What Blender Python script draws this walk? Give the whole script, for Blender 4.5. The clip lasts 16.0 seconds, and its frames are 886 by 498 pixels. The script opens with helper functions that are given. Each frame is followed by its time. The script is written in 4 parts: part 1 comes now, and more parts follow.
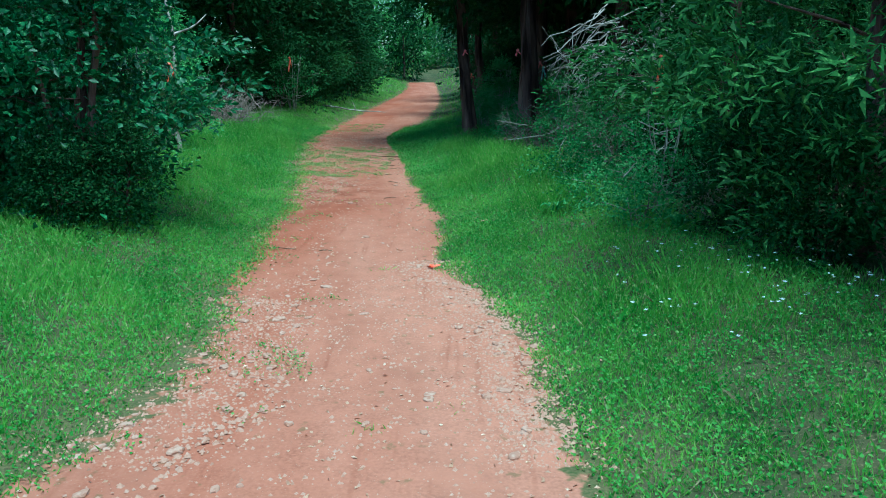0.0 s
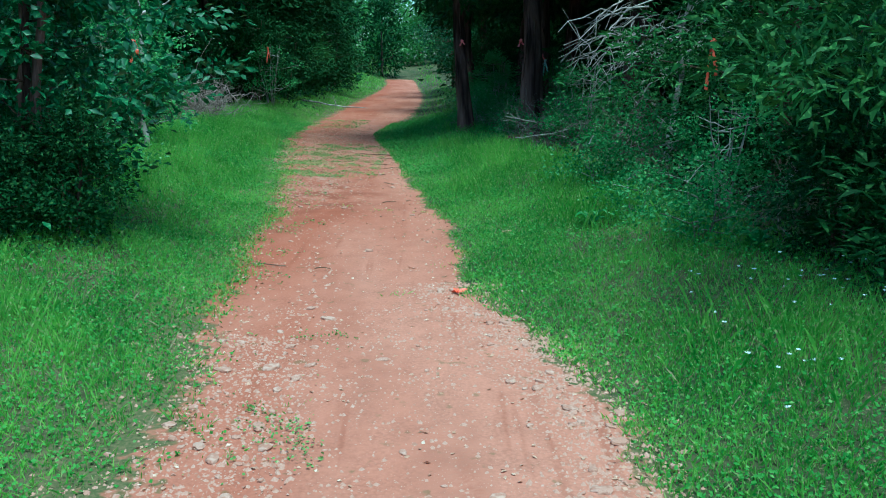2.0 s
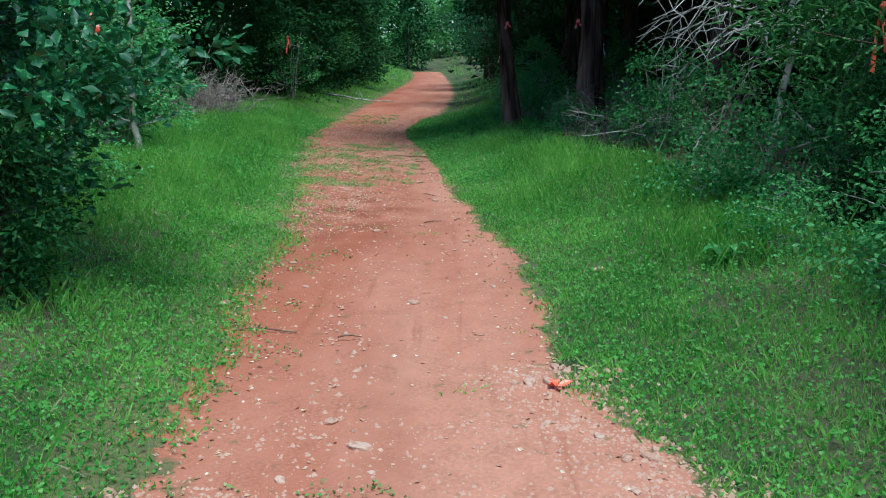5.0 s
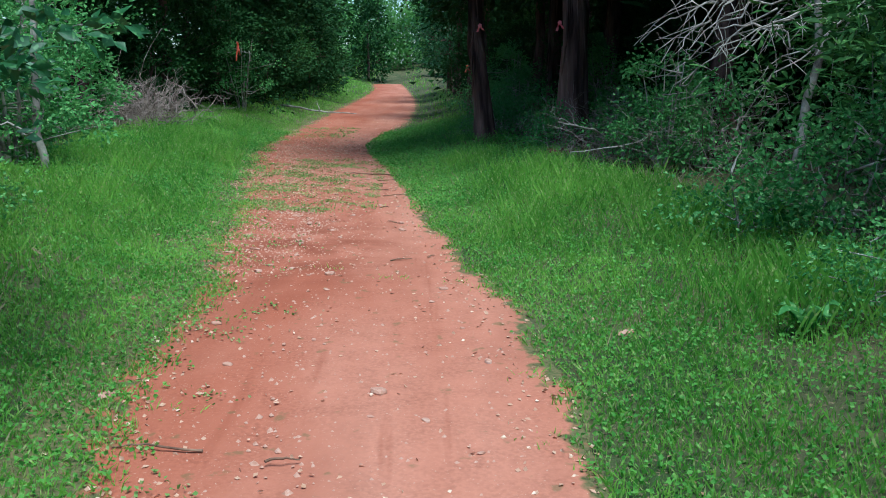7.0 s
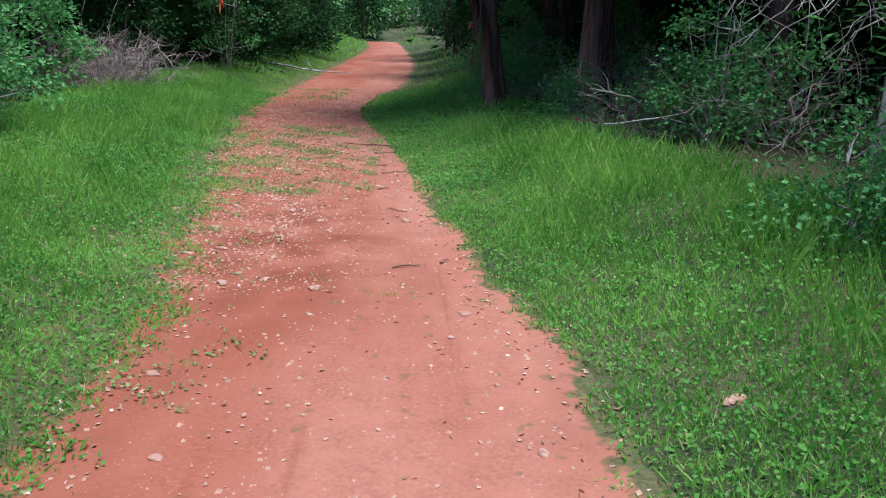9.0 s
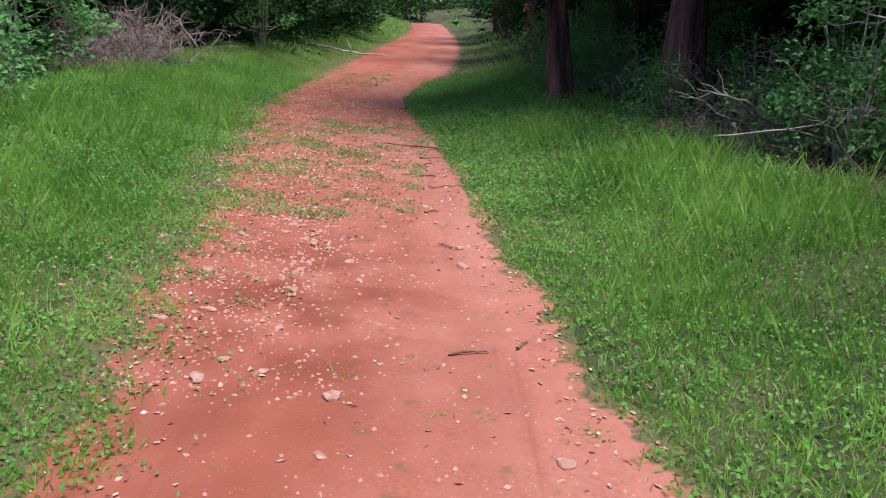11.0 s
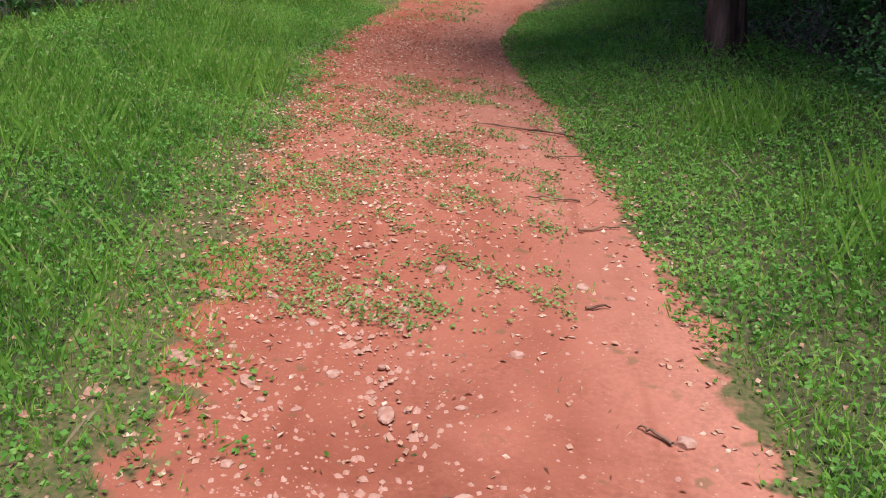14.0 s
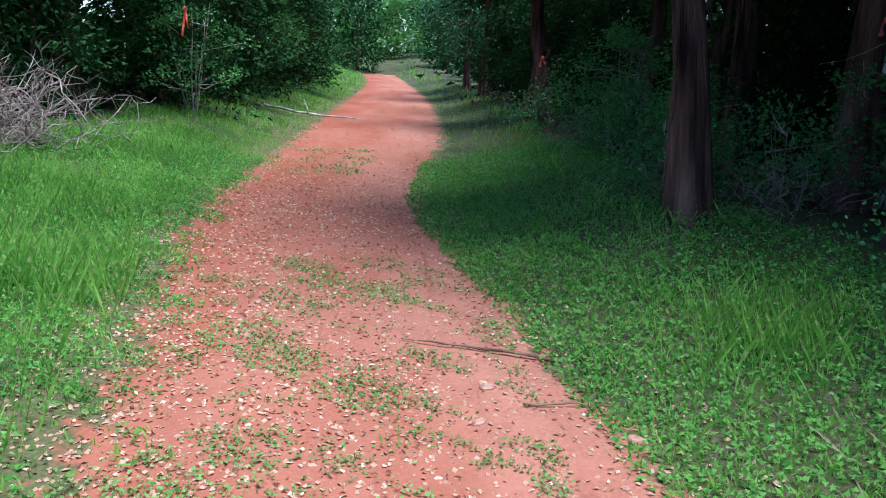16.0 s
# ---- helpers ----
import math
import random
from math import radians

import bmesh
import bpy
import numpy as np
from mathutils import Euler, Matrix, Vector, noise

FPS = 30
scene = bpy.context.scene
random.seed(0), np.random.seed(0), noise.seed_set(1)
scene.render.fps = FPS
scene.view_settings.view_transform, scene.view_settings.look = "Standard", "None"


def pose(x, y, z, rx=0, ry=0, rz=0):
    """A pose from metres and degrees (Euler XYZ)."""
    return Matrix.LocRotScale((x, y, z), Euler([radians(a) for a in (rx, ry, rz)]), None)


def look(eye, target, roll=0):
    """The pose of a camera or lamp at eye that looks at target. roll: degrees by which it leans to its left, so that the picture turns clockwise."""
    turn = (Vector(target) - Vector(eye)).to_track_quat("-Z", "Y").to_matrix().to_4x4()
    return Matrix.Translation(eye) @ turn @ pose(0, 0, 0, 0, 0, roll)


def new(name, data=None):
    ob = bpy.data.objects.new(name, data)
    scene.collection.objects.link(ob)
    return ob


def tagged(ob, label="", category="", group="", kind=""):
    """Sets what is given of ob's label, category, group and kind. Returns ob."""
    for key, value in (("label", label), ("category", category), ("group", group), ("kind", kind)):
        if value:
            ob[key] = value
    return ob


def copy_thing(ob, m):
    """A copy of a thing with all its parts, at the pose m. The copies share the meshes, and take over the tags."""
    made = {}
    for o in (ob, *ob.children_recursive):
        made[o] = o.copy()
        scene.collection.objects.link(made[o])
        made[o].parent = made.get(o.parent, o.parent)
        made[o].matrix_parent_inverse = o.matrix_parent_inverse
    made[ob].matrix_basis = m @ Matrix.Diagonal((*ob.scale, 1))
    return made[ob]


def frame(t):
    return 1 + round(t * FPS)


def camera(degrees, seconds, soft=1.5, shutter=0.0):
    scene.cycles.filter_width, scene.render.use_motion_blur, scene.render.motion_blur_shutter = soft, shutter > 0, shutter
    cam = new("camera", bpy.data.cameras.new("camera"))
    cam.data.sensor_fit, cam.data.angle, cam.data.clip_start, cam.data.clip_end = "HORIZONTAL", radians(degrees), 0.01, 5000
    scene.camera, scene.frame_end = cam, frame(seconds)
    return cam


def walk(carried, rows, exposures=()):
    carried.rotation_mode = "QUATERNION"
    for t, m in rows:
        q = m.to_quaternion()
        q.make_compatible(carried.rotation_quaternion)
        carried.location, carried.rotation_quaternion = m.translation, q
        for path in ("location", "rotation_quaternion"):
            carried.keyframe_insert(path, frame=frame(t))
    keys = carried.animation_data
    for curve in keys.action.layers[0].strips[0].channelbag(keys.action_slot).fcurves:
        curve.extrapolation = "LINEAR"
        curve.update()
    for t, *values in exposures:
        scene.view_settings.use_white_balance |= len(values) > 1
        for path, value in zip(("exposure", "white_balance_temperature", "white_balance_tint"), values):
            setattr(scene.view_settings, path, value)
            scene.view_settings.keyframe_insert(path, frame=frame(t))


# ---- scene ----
cam = camera(55.0, 16.0, soft=1.0)
PATH = [
    (0, (1.024, -2.304, 1.777), (0.997, -0.351, 1.346), -0.3),
    (0.5, (0.938, -1.935, 1.712), (0.976, 0.027, 1.326), 1.2),
    (1, (0.815, -1.602, 1.673), (0.865, 0.356, 1.269), -0.6),
    (1.5, (0.716, -1.247, 1.649), (0.683, 0.717, 1.269), 1.4),
    (2, (0.618, -0.899, 1.621), (0.655, 1.054, 1.188), 0.6),
    (2.5, (0.565, -0.531, 1.603), (0.542, 1.413, 1.133), 0.7),
    (3, (0.51, -0.203, 1.587), (0.729, 1.727, 1.112), 0.1),
    (3.5, (0.427, 0.179, 1.519), (0.472, 2.107, 0.987), -1.1),
    (4, (0.373, 0.558, 1.506), (0.435, 2.486, 0.981), 1.4),
    (4.5, (0.362, 0.906, 1.521), (0.343, 2.857, 1.084), -1.5),
    (5, (0.356, 1.238, 1.51), (0.333, 3.186, 1.061), -0.1),
    (5.2, (0.324, 1.386, 1.497), (0.39, 3.351, 1.13), 0.6),
    (7.3, (0.24, 2.984, 1.384), (0.31, 4.936, 0.957), 0.1),
    (7.5, (0.205, 3.112, 1.382), (0.267, 5.064, 0.952), -0.8),
    (8, (0.184, 3.466, 1.373), (0.183, 5.426, 0.973), -1.6),
    (8.2, (0.183, 3.61, 1.371), (0.208, 5.559, 0.924), 0.0),
    (10.3, (0.128, 5.125, 1.313), (0.258, 7.037, 0.739), 0.4),
    (10.5, (0.081, 5.301, 1.347), (0.147, 7.203, 0.734), 0.8),
    (11, (0.061, 5.728, 1.319), (0.062, 7.651, 0.77), 2.1),
    (11.5, (0.082, 6.162, 1.323), (0.09, 8.084, 0.77), 2.4),
    (12, (0.004, 6.569, 1.323), (0.008, 8.494, 0.779), 0.7),
    (12.5, (-0.078, 6.986, 1.356), (-0.109, 8.928, 0.882), 0.3),
    (13, (-0.139, 7.418, 1.343), (-0.163, 9.355, 0.846), 1.5),
    (13.5, (-0.273, 7.849, 1.347), (-0.276, 9.761, 0.761), 3.1),
    (14, (-0.357, 8.34, 1.32), (-0.508, 10.195, 0.586), 1.8),
    (14.2, (-0.428, 8.487, 1.283), (-0.569, 10.378, 0.647), 2.8),
    (14.5, (-0.495, 8.774, 1.331), (-0.539, 10.657, 0.659), 1.5),
    (15, (-0.581, 9.22, 1.363), (-0.668, 11.149, 0.842), 1.0),
    (15.2, (-0.632, 9.298, 1.424), (-0.711, 11.239, 0.95), 0.9),
    (15.5, (-0.678, 9.634, 1.374), (-0.612, 11.583, 0.928), 3.8),
    (16, (-0.719, 10.081, 1.341), (-0.593, 12.028, 0.903), 2.3),
]
walk(cam, [(t, look(eye, target, roll)) for t, eye, target, roll in PATH],
     [(0, 0.76, 4380, -27), (3.5, 0.76, 4380, -22), (5, 0.71, 4850, -12), (8, 0.82, 5100, 1), (11, 0.84, 5700, 24), (14.5, 0.78, 6100, 22), (15.2, 0.76, 5950, 22), (16, 1.17, 5000, 8)])
# ---------------- world, sun ----------------
SUN_EL, SUN_AZ = radians(70), radians(153)
w = bpy.data.worlds.new("sky")
w.use_nodes = True
scene.world = w
sky = w.node_tree.nodes.new("ShaderNodeTexSky")
sky.sky_type, sky.sun_disc = "NISHITA", False
sky.sun_elevation, sky.sun_rotation = SUN_EL, SUN_AZ
w.node_tree.links.new(sky.outputs[0], w.node_tree.nodes["Background"].inputs[0])
w.node_tree.nodes["Background"].inputs[1].default_value = 0.12
lamp = bpy.data.lights.new("sun", "SUN")
lamp.energy, lamp.angle, lamp.color = 3.1, radians(30), (1.0, 0.95, 0.86)
sun = new("sun", lamp)
sun.matrix_world = look((10 * math.sin(SUN_AZ), 10 * math.cos(SUN_AZ), 10 * math.tan(SUN_EL)), (0, 0, 0))

# ---------------- materials ----------------


def graph(name):
    m = bpy.data.materials.new(name)
    m.use_nodes = True
    t = m.node_tree
    return m, t, t.nodes["Principled BSDF"], t.nodes["Material Output"]


def noise_fac(t, scale, detail=4, vec=None, lo=0.35, hi=0.65):
    n = t.nodes.new("ShaderNodeTexNoise")
    n.inputs["Scale"].default_value, n.inputs["Detail"].default_value = scale, detail
    if vec is None:
        vec = t.nodes.new("ShaderNodeNewGeometry").outputs["Position"]
    t.links.new(vec, n.inputs["Vector"])
    r = t.nodes.new("ShaderNodeMapRange")
    r.inputs["From Min"].default_value, r.inputs["From Max"].default_value = lo, hi
    t.links.new(n.outputs["Fac"], r.inputs["Value"])
    return r.outputs["Result"], n


def mixed(t, fac, a, b):
    x = t.nodes.new("ShaderNodeMix")
    x.data_type = "RGBA"
    t.links.new(fac, x.inputs[0])
    for sock, c in ((x.inputs[6], a), (x.inputs[7], b)):
        if isinstance(c, tuple):
            sock.default_value = (*c, 1)
        else:
            t.links.new(c, sock)
    return x.outputs[2]


def bumped(t, b, height, strength, dist):
    k = t.nodes.new("ShaderNodeBump")
    k.inputs["Strength"].default_value, k.inputs["Distance"].default_value = strength, dist
    t.links.new(height, k.inputs["Height"])
    t.links.new(k.outputs[0], b.inputs["Normal"])


def leaf_mat(name, dark, light, tip, rough=0.5, shine=0.35, through_part=0.3):
    """Leaves: two scales of green, a few yellowed ones, some light passing through."""
    m, t, b, out = graph(name)
    f1, _ = noise_fac(t, 1.1, 4, lo=0.38, hi=0.62)
    f2, _ = noise_fac(t, 23, 1, lo=0.38, hi=0.66)
    f3, _ = noise_fac(t, 41, 0, lo=0.62, hi=0.72)
    c = mixed(t, f3, mixed(t, f2, mixed(t, f1, dark, tuple(0.35 * p + 0.65 * q for p, q in zip(dark, light))), mixed(t, f1, tuple(0.5 * p + 0.5 * q for p, q in zip(dark, light)), light)), tip)
    t.links.new(c, b.inputs["Base Color"])
    b.inputs["Roughness"].default_value = rough
    b.inputs["Specular IOR Level"].default_value = shine
    tr = t.nodes.new("ShaderNodeBsdfTranslucent")
    t.links.new(c, tr.inputs[0])
    mx = t.nodes.new("ShaderNodeMixShader")
    mx.inputs[0].default_value = through_part
    t.links.new(b.outputs[0], mx.inputs[1])
    t.links.new(tr.outputs[0], mx.inputs[2])
    t.links.new(mx.outputs[0], out.inputs[0])
    return m


def rough_mat(name, a, b_col, scale, fine, rough=0.9, bump=0.4, dist=0.01, stretch=None, speck=None):
    """Bark, soil, stone: colour at two scales, fine relief; stretch gives a grain along z."""
    m, t, b, out = graph(name)
    vec = None
    if stretch:
        vm = t.nodes.new("ShaderNodeVectorMath")
        vm.operation = "MULTIPLY"
        vm.inputs[1].default_value = stretch
        t.links.new(t.nodes.new("ShaderNodeTexCoord").outputs["Object"], vm.inputs[0])
        vec = vm.outputs[0]
    f1, _ = noise_fac(t, scale, 4, vec)
    f2, n2 = noise_fac(t, fine, 6, vec)
    c = mixed(t, f1, a, b_col)
    c = mixed(t, f2, c, mixed(t, f1, tuple(v * 0.55 for v in a), tuple(min(1, v * 1.35) for v in b_col)))
    if speck:
        f3, _ = noise_fac(t, speck[0], 2, vec, 0.62, 0.68)
        c = mixed(t, f3, c, speck[1])
    t.links.new(c, b.inputs["Base Color"])
    b.inputs["Roughness"].default_value = rough
    b.inputs["Specular IOR Level"].default_value = 0.2
    bumped(t, b, n2.outputs["Fac"], bump, dist)
    return m


def stone_mat(name, cols):
    m, t, b, out = graph(name)
    info = t.nodes.new("ShaderNodeObjectInfo")
    ramp = t.nodes.new("ShaderNodeValToRGB")
    el = ramp.color_ramp.elements
    el[0].color, el[1].color = (*cols[0], 1), (*cols[-1], 1)
    for i, c in enumerate(cols[1:-1]):
        e = el.new((i + 1) / (len(cols) - 1))
        e.color = (*c, 1)
    f1, _ = noise_fac(t, 43, 0, lo=0.28, hi=0.72)
    add = t.nodes.new("ShaderNodeMath")
    add.operation = "MULTIPLY_ADD"
    add.inputs[1].default_value = 0.5
    t.links.new(f1, add.inputs[0])
    half = t.nodes.new("ShaderNodeMath")
    half.operation = "MULTIPLY"
    half.inputs[1].default_value = 0.5
    t.links.new(info.outputs["Random"], half.inputs[0])
    t.links.new(half.outputs[0], add.inputs[2])
    t.links.new(add.outputs[0], ramp.inputs[0])
    f2, n2 = noise_fac(t, 160, 5)
    t.links.new(mixed(t, f2, ramp.outputs[0], mixed(t, f1, (0.34, 0.16, 0.10), (0.50, 0.31, 0.23))), b.inputs["Base Color"])
    b.inputs["Roughness"].default_value = 0.85
    bumped(t, b, n2.outputs["Fac"], 0.5, 0.004)
    return m


def path_mat():
    """Red sandy clay: pale trodden band, redder patches, fine grit, small bits."""
    m, t, b, out = graph("red_clay")
    pos = t.nodes.new("ShaderNodeNewGeometry").outputs["Position"]
    stretch = t.nodes.new("ShaderNodeVectorMath")
    stretch.operation = "MULTIPLY"
    stretch.inputs[1].default_value = (1.3, 0.30, 1.0)
    t.links.new(pos, stretch.inputs[0])
    big, _ = noise_fac(t, 0.9, 3, stretch.outputs[0], 0.36, 0.64)
    att = t.nodes.new("ShaderNodeAttribute")
    att.attribute_name = "across"
    lane = t.nodes.new("ShaderNodeMapRange")
    lane.inputs["From Min"].default_value, lane.inputs["From Max"].default_value = 0.30, 0.80
    t.links.new(att.outputs["Fac"], lane.inputs["Value"])
    both = t.nodes.new("ShaderNodeMath")
    both.operation = "MULTIPLY_ADD"
    both.inputs[1].default_value = 0.5
    t.links.new(big, both.inputs[0])
    part2 = t.nodes.new("ShaderNodeMath")
    part2.operation = "MULTIPLY"
    part2.inputs[1].default_value = 0.5
    t.links.new(lane.outputs["Result"], part2.inputs[0])
    t.links.new(part2.outputs[0], both.inputs[2])
    place_y = t.nodes.new("ShaderNodeSeparateXYZ")
    t.links.new(pos, place_y.inputs[0])
    start = t.nodes.new("ShaderNodeMapRange")
    start.inputs["From Min"].default_value, start.inputs["From Max"].default_value, start.inputs["To Min"].default_value, start.inputs["To Max"].default_value = 3.0, 8.0, 0.35, 0.0
    t.links.new(place_y.outputs["Y"], start.inputs["Value"])
    chalk = t.nodes.new("ShaderNodeMath")
    chalk.operation, chalk.use_clamp = "ADD", True
    t.links.new(both.outputs[0], chalk.inputs[0])
    t.links.new(start.outputs["Result"], chalk.inputs[1])
    big = chalk.outputs[0]
    mid, nm = noise_fac(t, 5, 8, pos, 0.32, 0.72)
    fine, nf = noise_fac(t, 55, 6, pos)
    grit, _ = noise_fac(t, 90, 4, pos, 0.64, 0.76)
    dark, _ = noise_fac(t, 1.1, 5, stretch.outputs[0], 0.50, 0.80)
    c = mixed(t, big, PATH_RED, PATH_PALE)
    c = mixed(t, mid, c, mixed(t, big, tuple(v * 0.75 for v in PATH_RED), tuple(min(1, v * 1.1) for v in PATH_PALE)))
    c = mixed(t, dark, c, tuple(v * 0.62 for v in PATH_RED))
    c = mixed(t, fine, c, mixed(t, mid, mixed(t, big, tuple(v * 0.72 for v in PATH_RED), tuple(v * 0.72 for v in PATH_PALE)), mixed(t, big, PATH_RED, PATH_PALE)))
    c = mixed(t, grit, c, (0.48, 0.27, 0.19))
    # wheel and rain streaks along the track, and one damp redder stretch
    along = t.nodes.new("ShaderNodeVectorMath")
    along.operation = "MULTIPLY"
    along.inputs[1].default_value = (9.0, 0.55, 1.0)
    t.links.new(pos, along.inputs[0])
    ruts, _ = noise_fac(t, 1.0, 3, along.outputs[0], 0.60, 0.74)
    soft = t.nodes.new("ShaderNodeMath")
    soft.operation = "MULTIPLY"
    soft.inputs[1].default_value = 0.45
    t.links.new(ruts, soft.inputs[0])
    c = mixed(t, soft.outputs[0], c, tuple(v * 0.62 for v in PATH_RED))
    damp = t.nodes.new("ShaderNodeVectorMath")
    damp.operation = "MULTIPLY_ADD"
    damp.inputs[1].default_value, damp.inputs[2].default_value = (1.35, 0.62, 0.0), (0.74, -5.75, 0.0)
    t.links.new(pos, damp.inputs[0])
    reach = t.nodes.new("ShaderNodeVectorMath")
    reach.operation = "LENGTH"
    t.links.new(damp.outputs[0], reach.inputs[0])
    near = t.nodes.new("ShaderNodeMapRange")
    for key, val in (("From Min", 0.3), ("From Max", 1.2), ("To Min", 0.9), ("To Max", 0.0)):
        near.inputs[key].default_value = val
    t.links.new(reach.outputs["Value"], near.inputs["Value"])
    blot, _ = noise_fac(t, 2.6, 5, pos, 0.36, 0.62)
    wet = t.nodes.new("ShaderNodeMath")
    wet.operation = "MULTIPLY"
    t.links.new(near.outputs["Result"], wet.inputs[0])
    t.links.new(blot, wet.inputs[1])
    c = mixed(t, wet.outputs[0], c, tuple(v * 0.58 for v in PATH_RED))
    # the clay gives way to dark earth at both rims, in ragged patches
    rag, _ = noise_fac(t, 9, 5, pos, 0.3, 0.7)
    rims = []
    for a0, a1, v0, v1 in ((0.12, 0.24, 1.0, 0.0), (0.90, 0.97, 0.0, 1.0)):
        q = t.nodes.new("ShaderNodeMapRange")
        for key, val in (("From Min", a0), ("From Max", a1), ("To Min", v0), ("To Max", v1)):
            q.inputs[key].default_value = val
        t.links.new(att.outputs["Fac"], q.inputs["Value"])
        rims.append(q.outputs["Result"])
    top = t.nodes.new("ShaderNodeMath")
    top.operation = "MAXIMUM"
    t.links.new(rims[0], top.inputs[0])
    t.links.new(rims[1], top.inputs[1])
    sharp = t.nodes.new("ShaderNodeMath")
    sharp.operation = "ADD"
    t.links.new(top.outputs[0], sharp.inputs[0])
    t.links.new(rag, sharp.inputs[1])
    cut = t.nodes.new("ShaderNodeMapRange")
    cut.inputs["From Min"].default_value, cut.inputs["From Max"].default_value = 0.85, 1.15
    t.links.new(sharp.outputs[0], cut.inputs["Value"])
    c = mixed(t, cut.outputs["Result"], c, mixed(t, fine, (0.07, 0.085, 0.028), (0.15, 0.12, 0.055)))
    t.links.new(c, b.inputs["Base Color"])
    b.inputs["Roughness"].default_value = 0.95
    b.inputs["Specular IOR Level"].default_value = 0.15
    s = t.nodes.new("ShaderNodeMath")
    s.operation = "MULTIPLY_ADD"
    s.inputs[1].default_value = 0.12
    t.links.new(nm.outputs["Fac"], s.inputs[0])
    t.links.new(nf.outputs["Fac"], s.inputs[2])
    bumped(t, b, s.outputs[0], 0.55, 0.006)
    return m


PATH_RED, PATH_PALE = (0.33, 0.088, 0.044), (0.44, 0.185, 0.120)
M_PATH = path_mat()
M_SOIL = rough_mat("soil_with_litter", (0.045, 0.07, 0.02), (0.085, 0.075, 0.035), 1.2, 30, bump=0.8, dist=0.02, speck=(60, (0.2, 0.15, 0.08)))
M_GRASS = leaf_mat("grass_blades", (0.12, 0.32, 0.035), (0.41, 0.69, 0.115), (0.56, 0.64, 0.24), 0.6, 0.15, 0.58)
M_CLOVER = leaf_mat("low_weeds", (0.09, 0.26, 0.04), (0.20, 0.43, 0.075), (0.28, 0.48, 0.12), 0.6, 0.15, 0.45)
M_DRY = leaf_mat("dry_grass", (0.30, 0.25, 0.13), (0.44, 0.38, 0.22), (0.24, 0.18, 0.09), 0.8, 0.1, 0.2)
M_BUSH = leaf_mat("dark_oak_leaves", (0.015, 0.062, 0.019), (0.048, 0.165, 0.048), (0.12, 0.29, 0.09), 0.45, 0.4, 0.25)
# The wood's shade is put into this darker green.
M_SHADED_LEAVES = leaf_mat("shaded_wood_leaves", (0.011, 0.038, 0.010), (0.028, 0.083, 0.019), (0.065, 0.125, 0.03), 0.7, 0.1, 0.15)
# Same cedar green, coloured lighter for the near trees standing in the light.
M_LIT_CEDAR = leaf_mat("lit_cedar_leaves", (0.019, 0.060, 0.014), (0.062, 0.155, 0.030), (0.13, 0.25, 0.06), 0.6, 0.15, 0.22)
M_SHRUB = leaf_mat("shrub_leaves", (0.05, 0.18, 0.04), (0.16, 0.38, 0.10), (0.28, 0.48, 0.16), 0.55, 0.2, 0.35)
M_CREEP = leaf_mat("creeping_weeds", (0.13, 0.24, 0.055), (0.27, 0.42, 0.12), (0.44, 0.42, 0.20), 0.65, 0.1, 0.35)
M_BRIGHT = leaf_mat("young_leaves", (0.06, 0.18, 0.03), (0.16, 0.34, 0.07), (0.22, 0.38, 0.10), 0.5, 0.35, 0.35)
M_BARK = rough_mat("cedar_bark", (0.035, 0.018, 0.016), (0.20, 0.115, 0.095), 6, 44, bump=1.0, dist=0.03, stretch=(1, 1, 0.12))
M_TWIG = rough_mat("grey_dead_wood", (0.19, 0.16, 0.14), (0.42, 0.37, 0.32), 6, 60, bump=0.4, dist=0.004)
M_BRUSH = rough_mat("weathered_brown_twigs", (0.14, 0.10, 0.085), (0.36, 0.28, 0.24), 6, 60, bump=0.4, dist=0.004)
M_STICK = rough_mat("brown_sticks", (0.13, 0.07, 0.045), (0.26, 0.16, 0.10), 9, 80, bump=0.4, dist=0.004)
M_STONE = stone_mat("path_stone", [(0.27, 0.12, 0.075), (0.46, 0.25, 0.17), (0.36, 0.16, 0.10), (0.50, 0.31, 0.225), (0.40, 0.22, 0.155)])
M_LITTER = leaf_mat("fallen_leaves", (0.36, 0.19, 0.11), (0.60, 0.37, 0.25), (0.72, 0.54, 0.40), 0.8, 0.15, 0.1)


def ribbon_mat(name, a, b_col):
    m, t, b, out = graph(name)
    f, n = noise_fac(t, 25, 3)
    t.links.new(mixed(t, f, a, b_col), b.inputs["Base Color"])
    b.inputs["Roughness"].default_value = 0.35
    bumped(t, b, n.outputs["Fac"], 0.3, 0.005)
    return m


M_ORANGE = ribbon_mat("orange_tape", (0.75, 0.10, 0.04), (0.85, 0.17, 0.09))
M_PINK = ribbon_mat("pink_tape", (0.80, 0.10, 0.14), (0.88, 0.25, 0.25))
M_WHITE = ribbon_mat("pale_tape", (0.45, 0.62, 0.58), (0.6, 0.75, 0.7))
M_PETAL = ribbon_mat("white_petals", (0.62, 0.68, 0.70), (0.75, 0.78, 0.80))

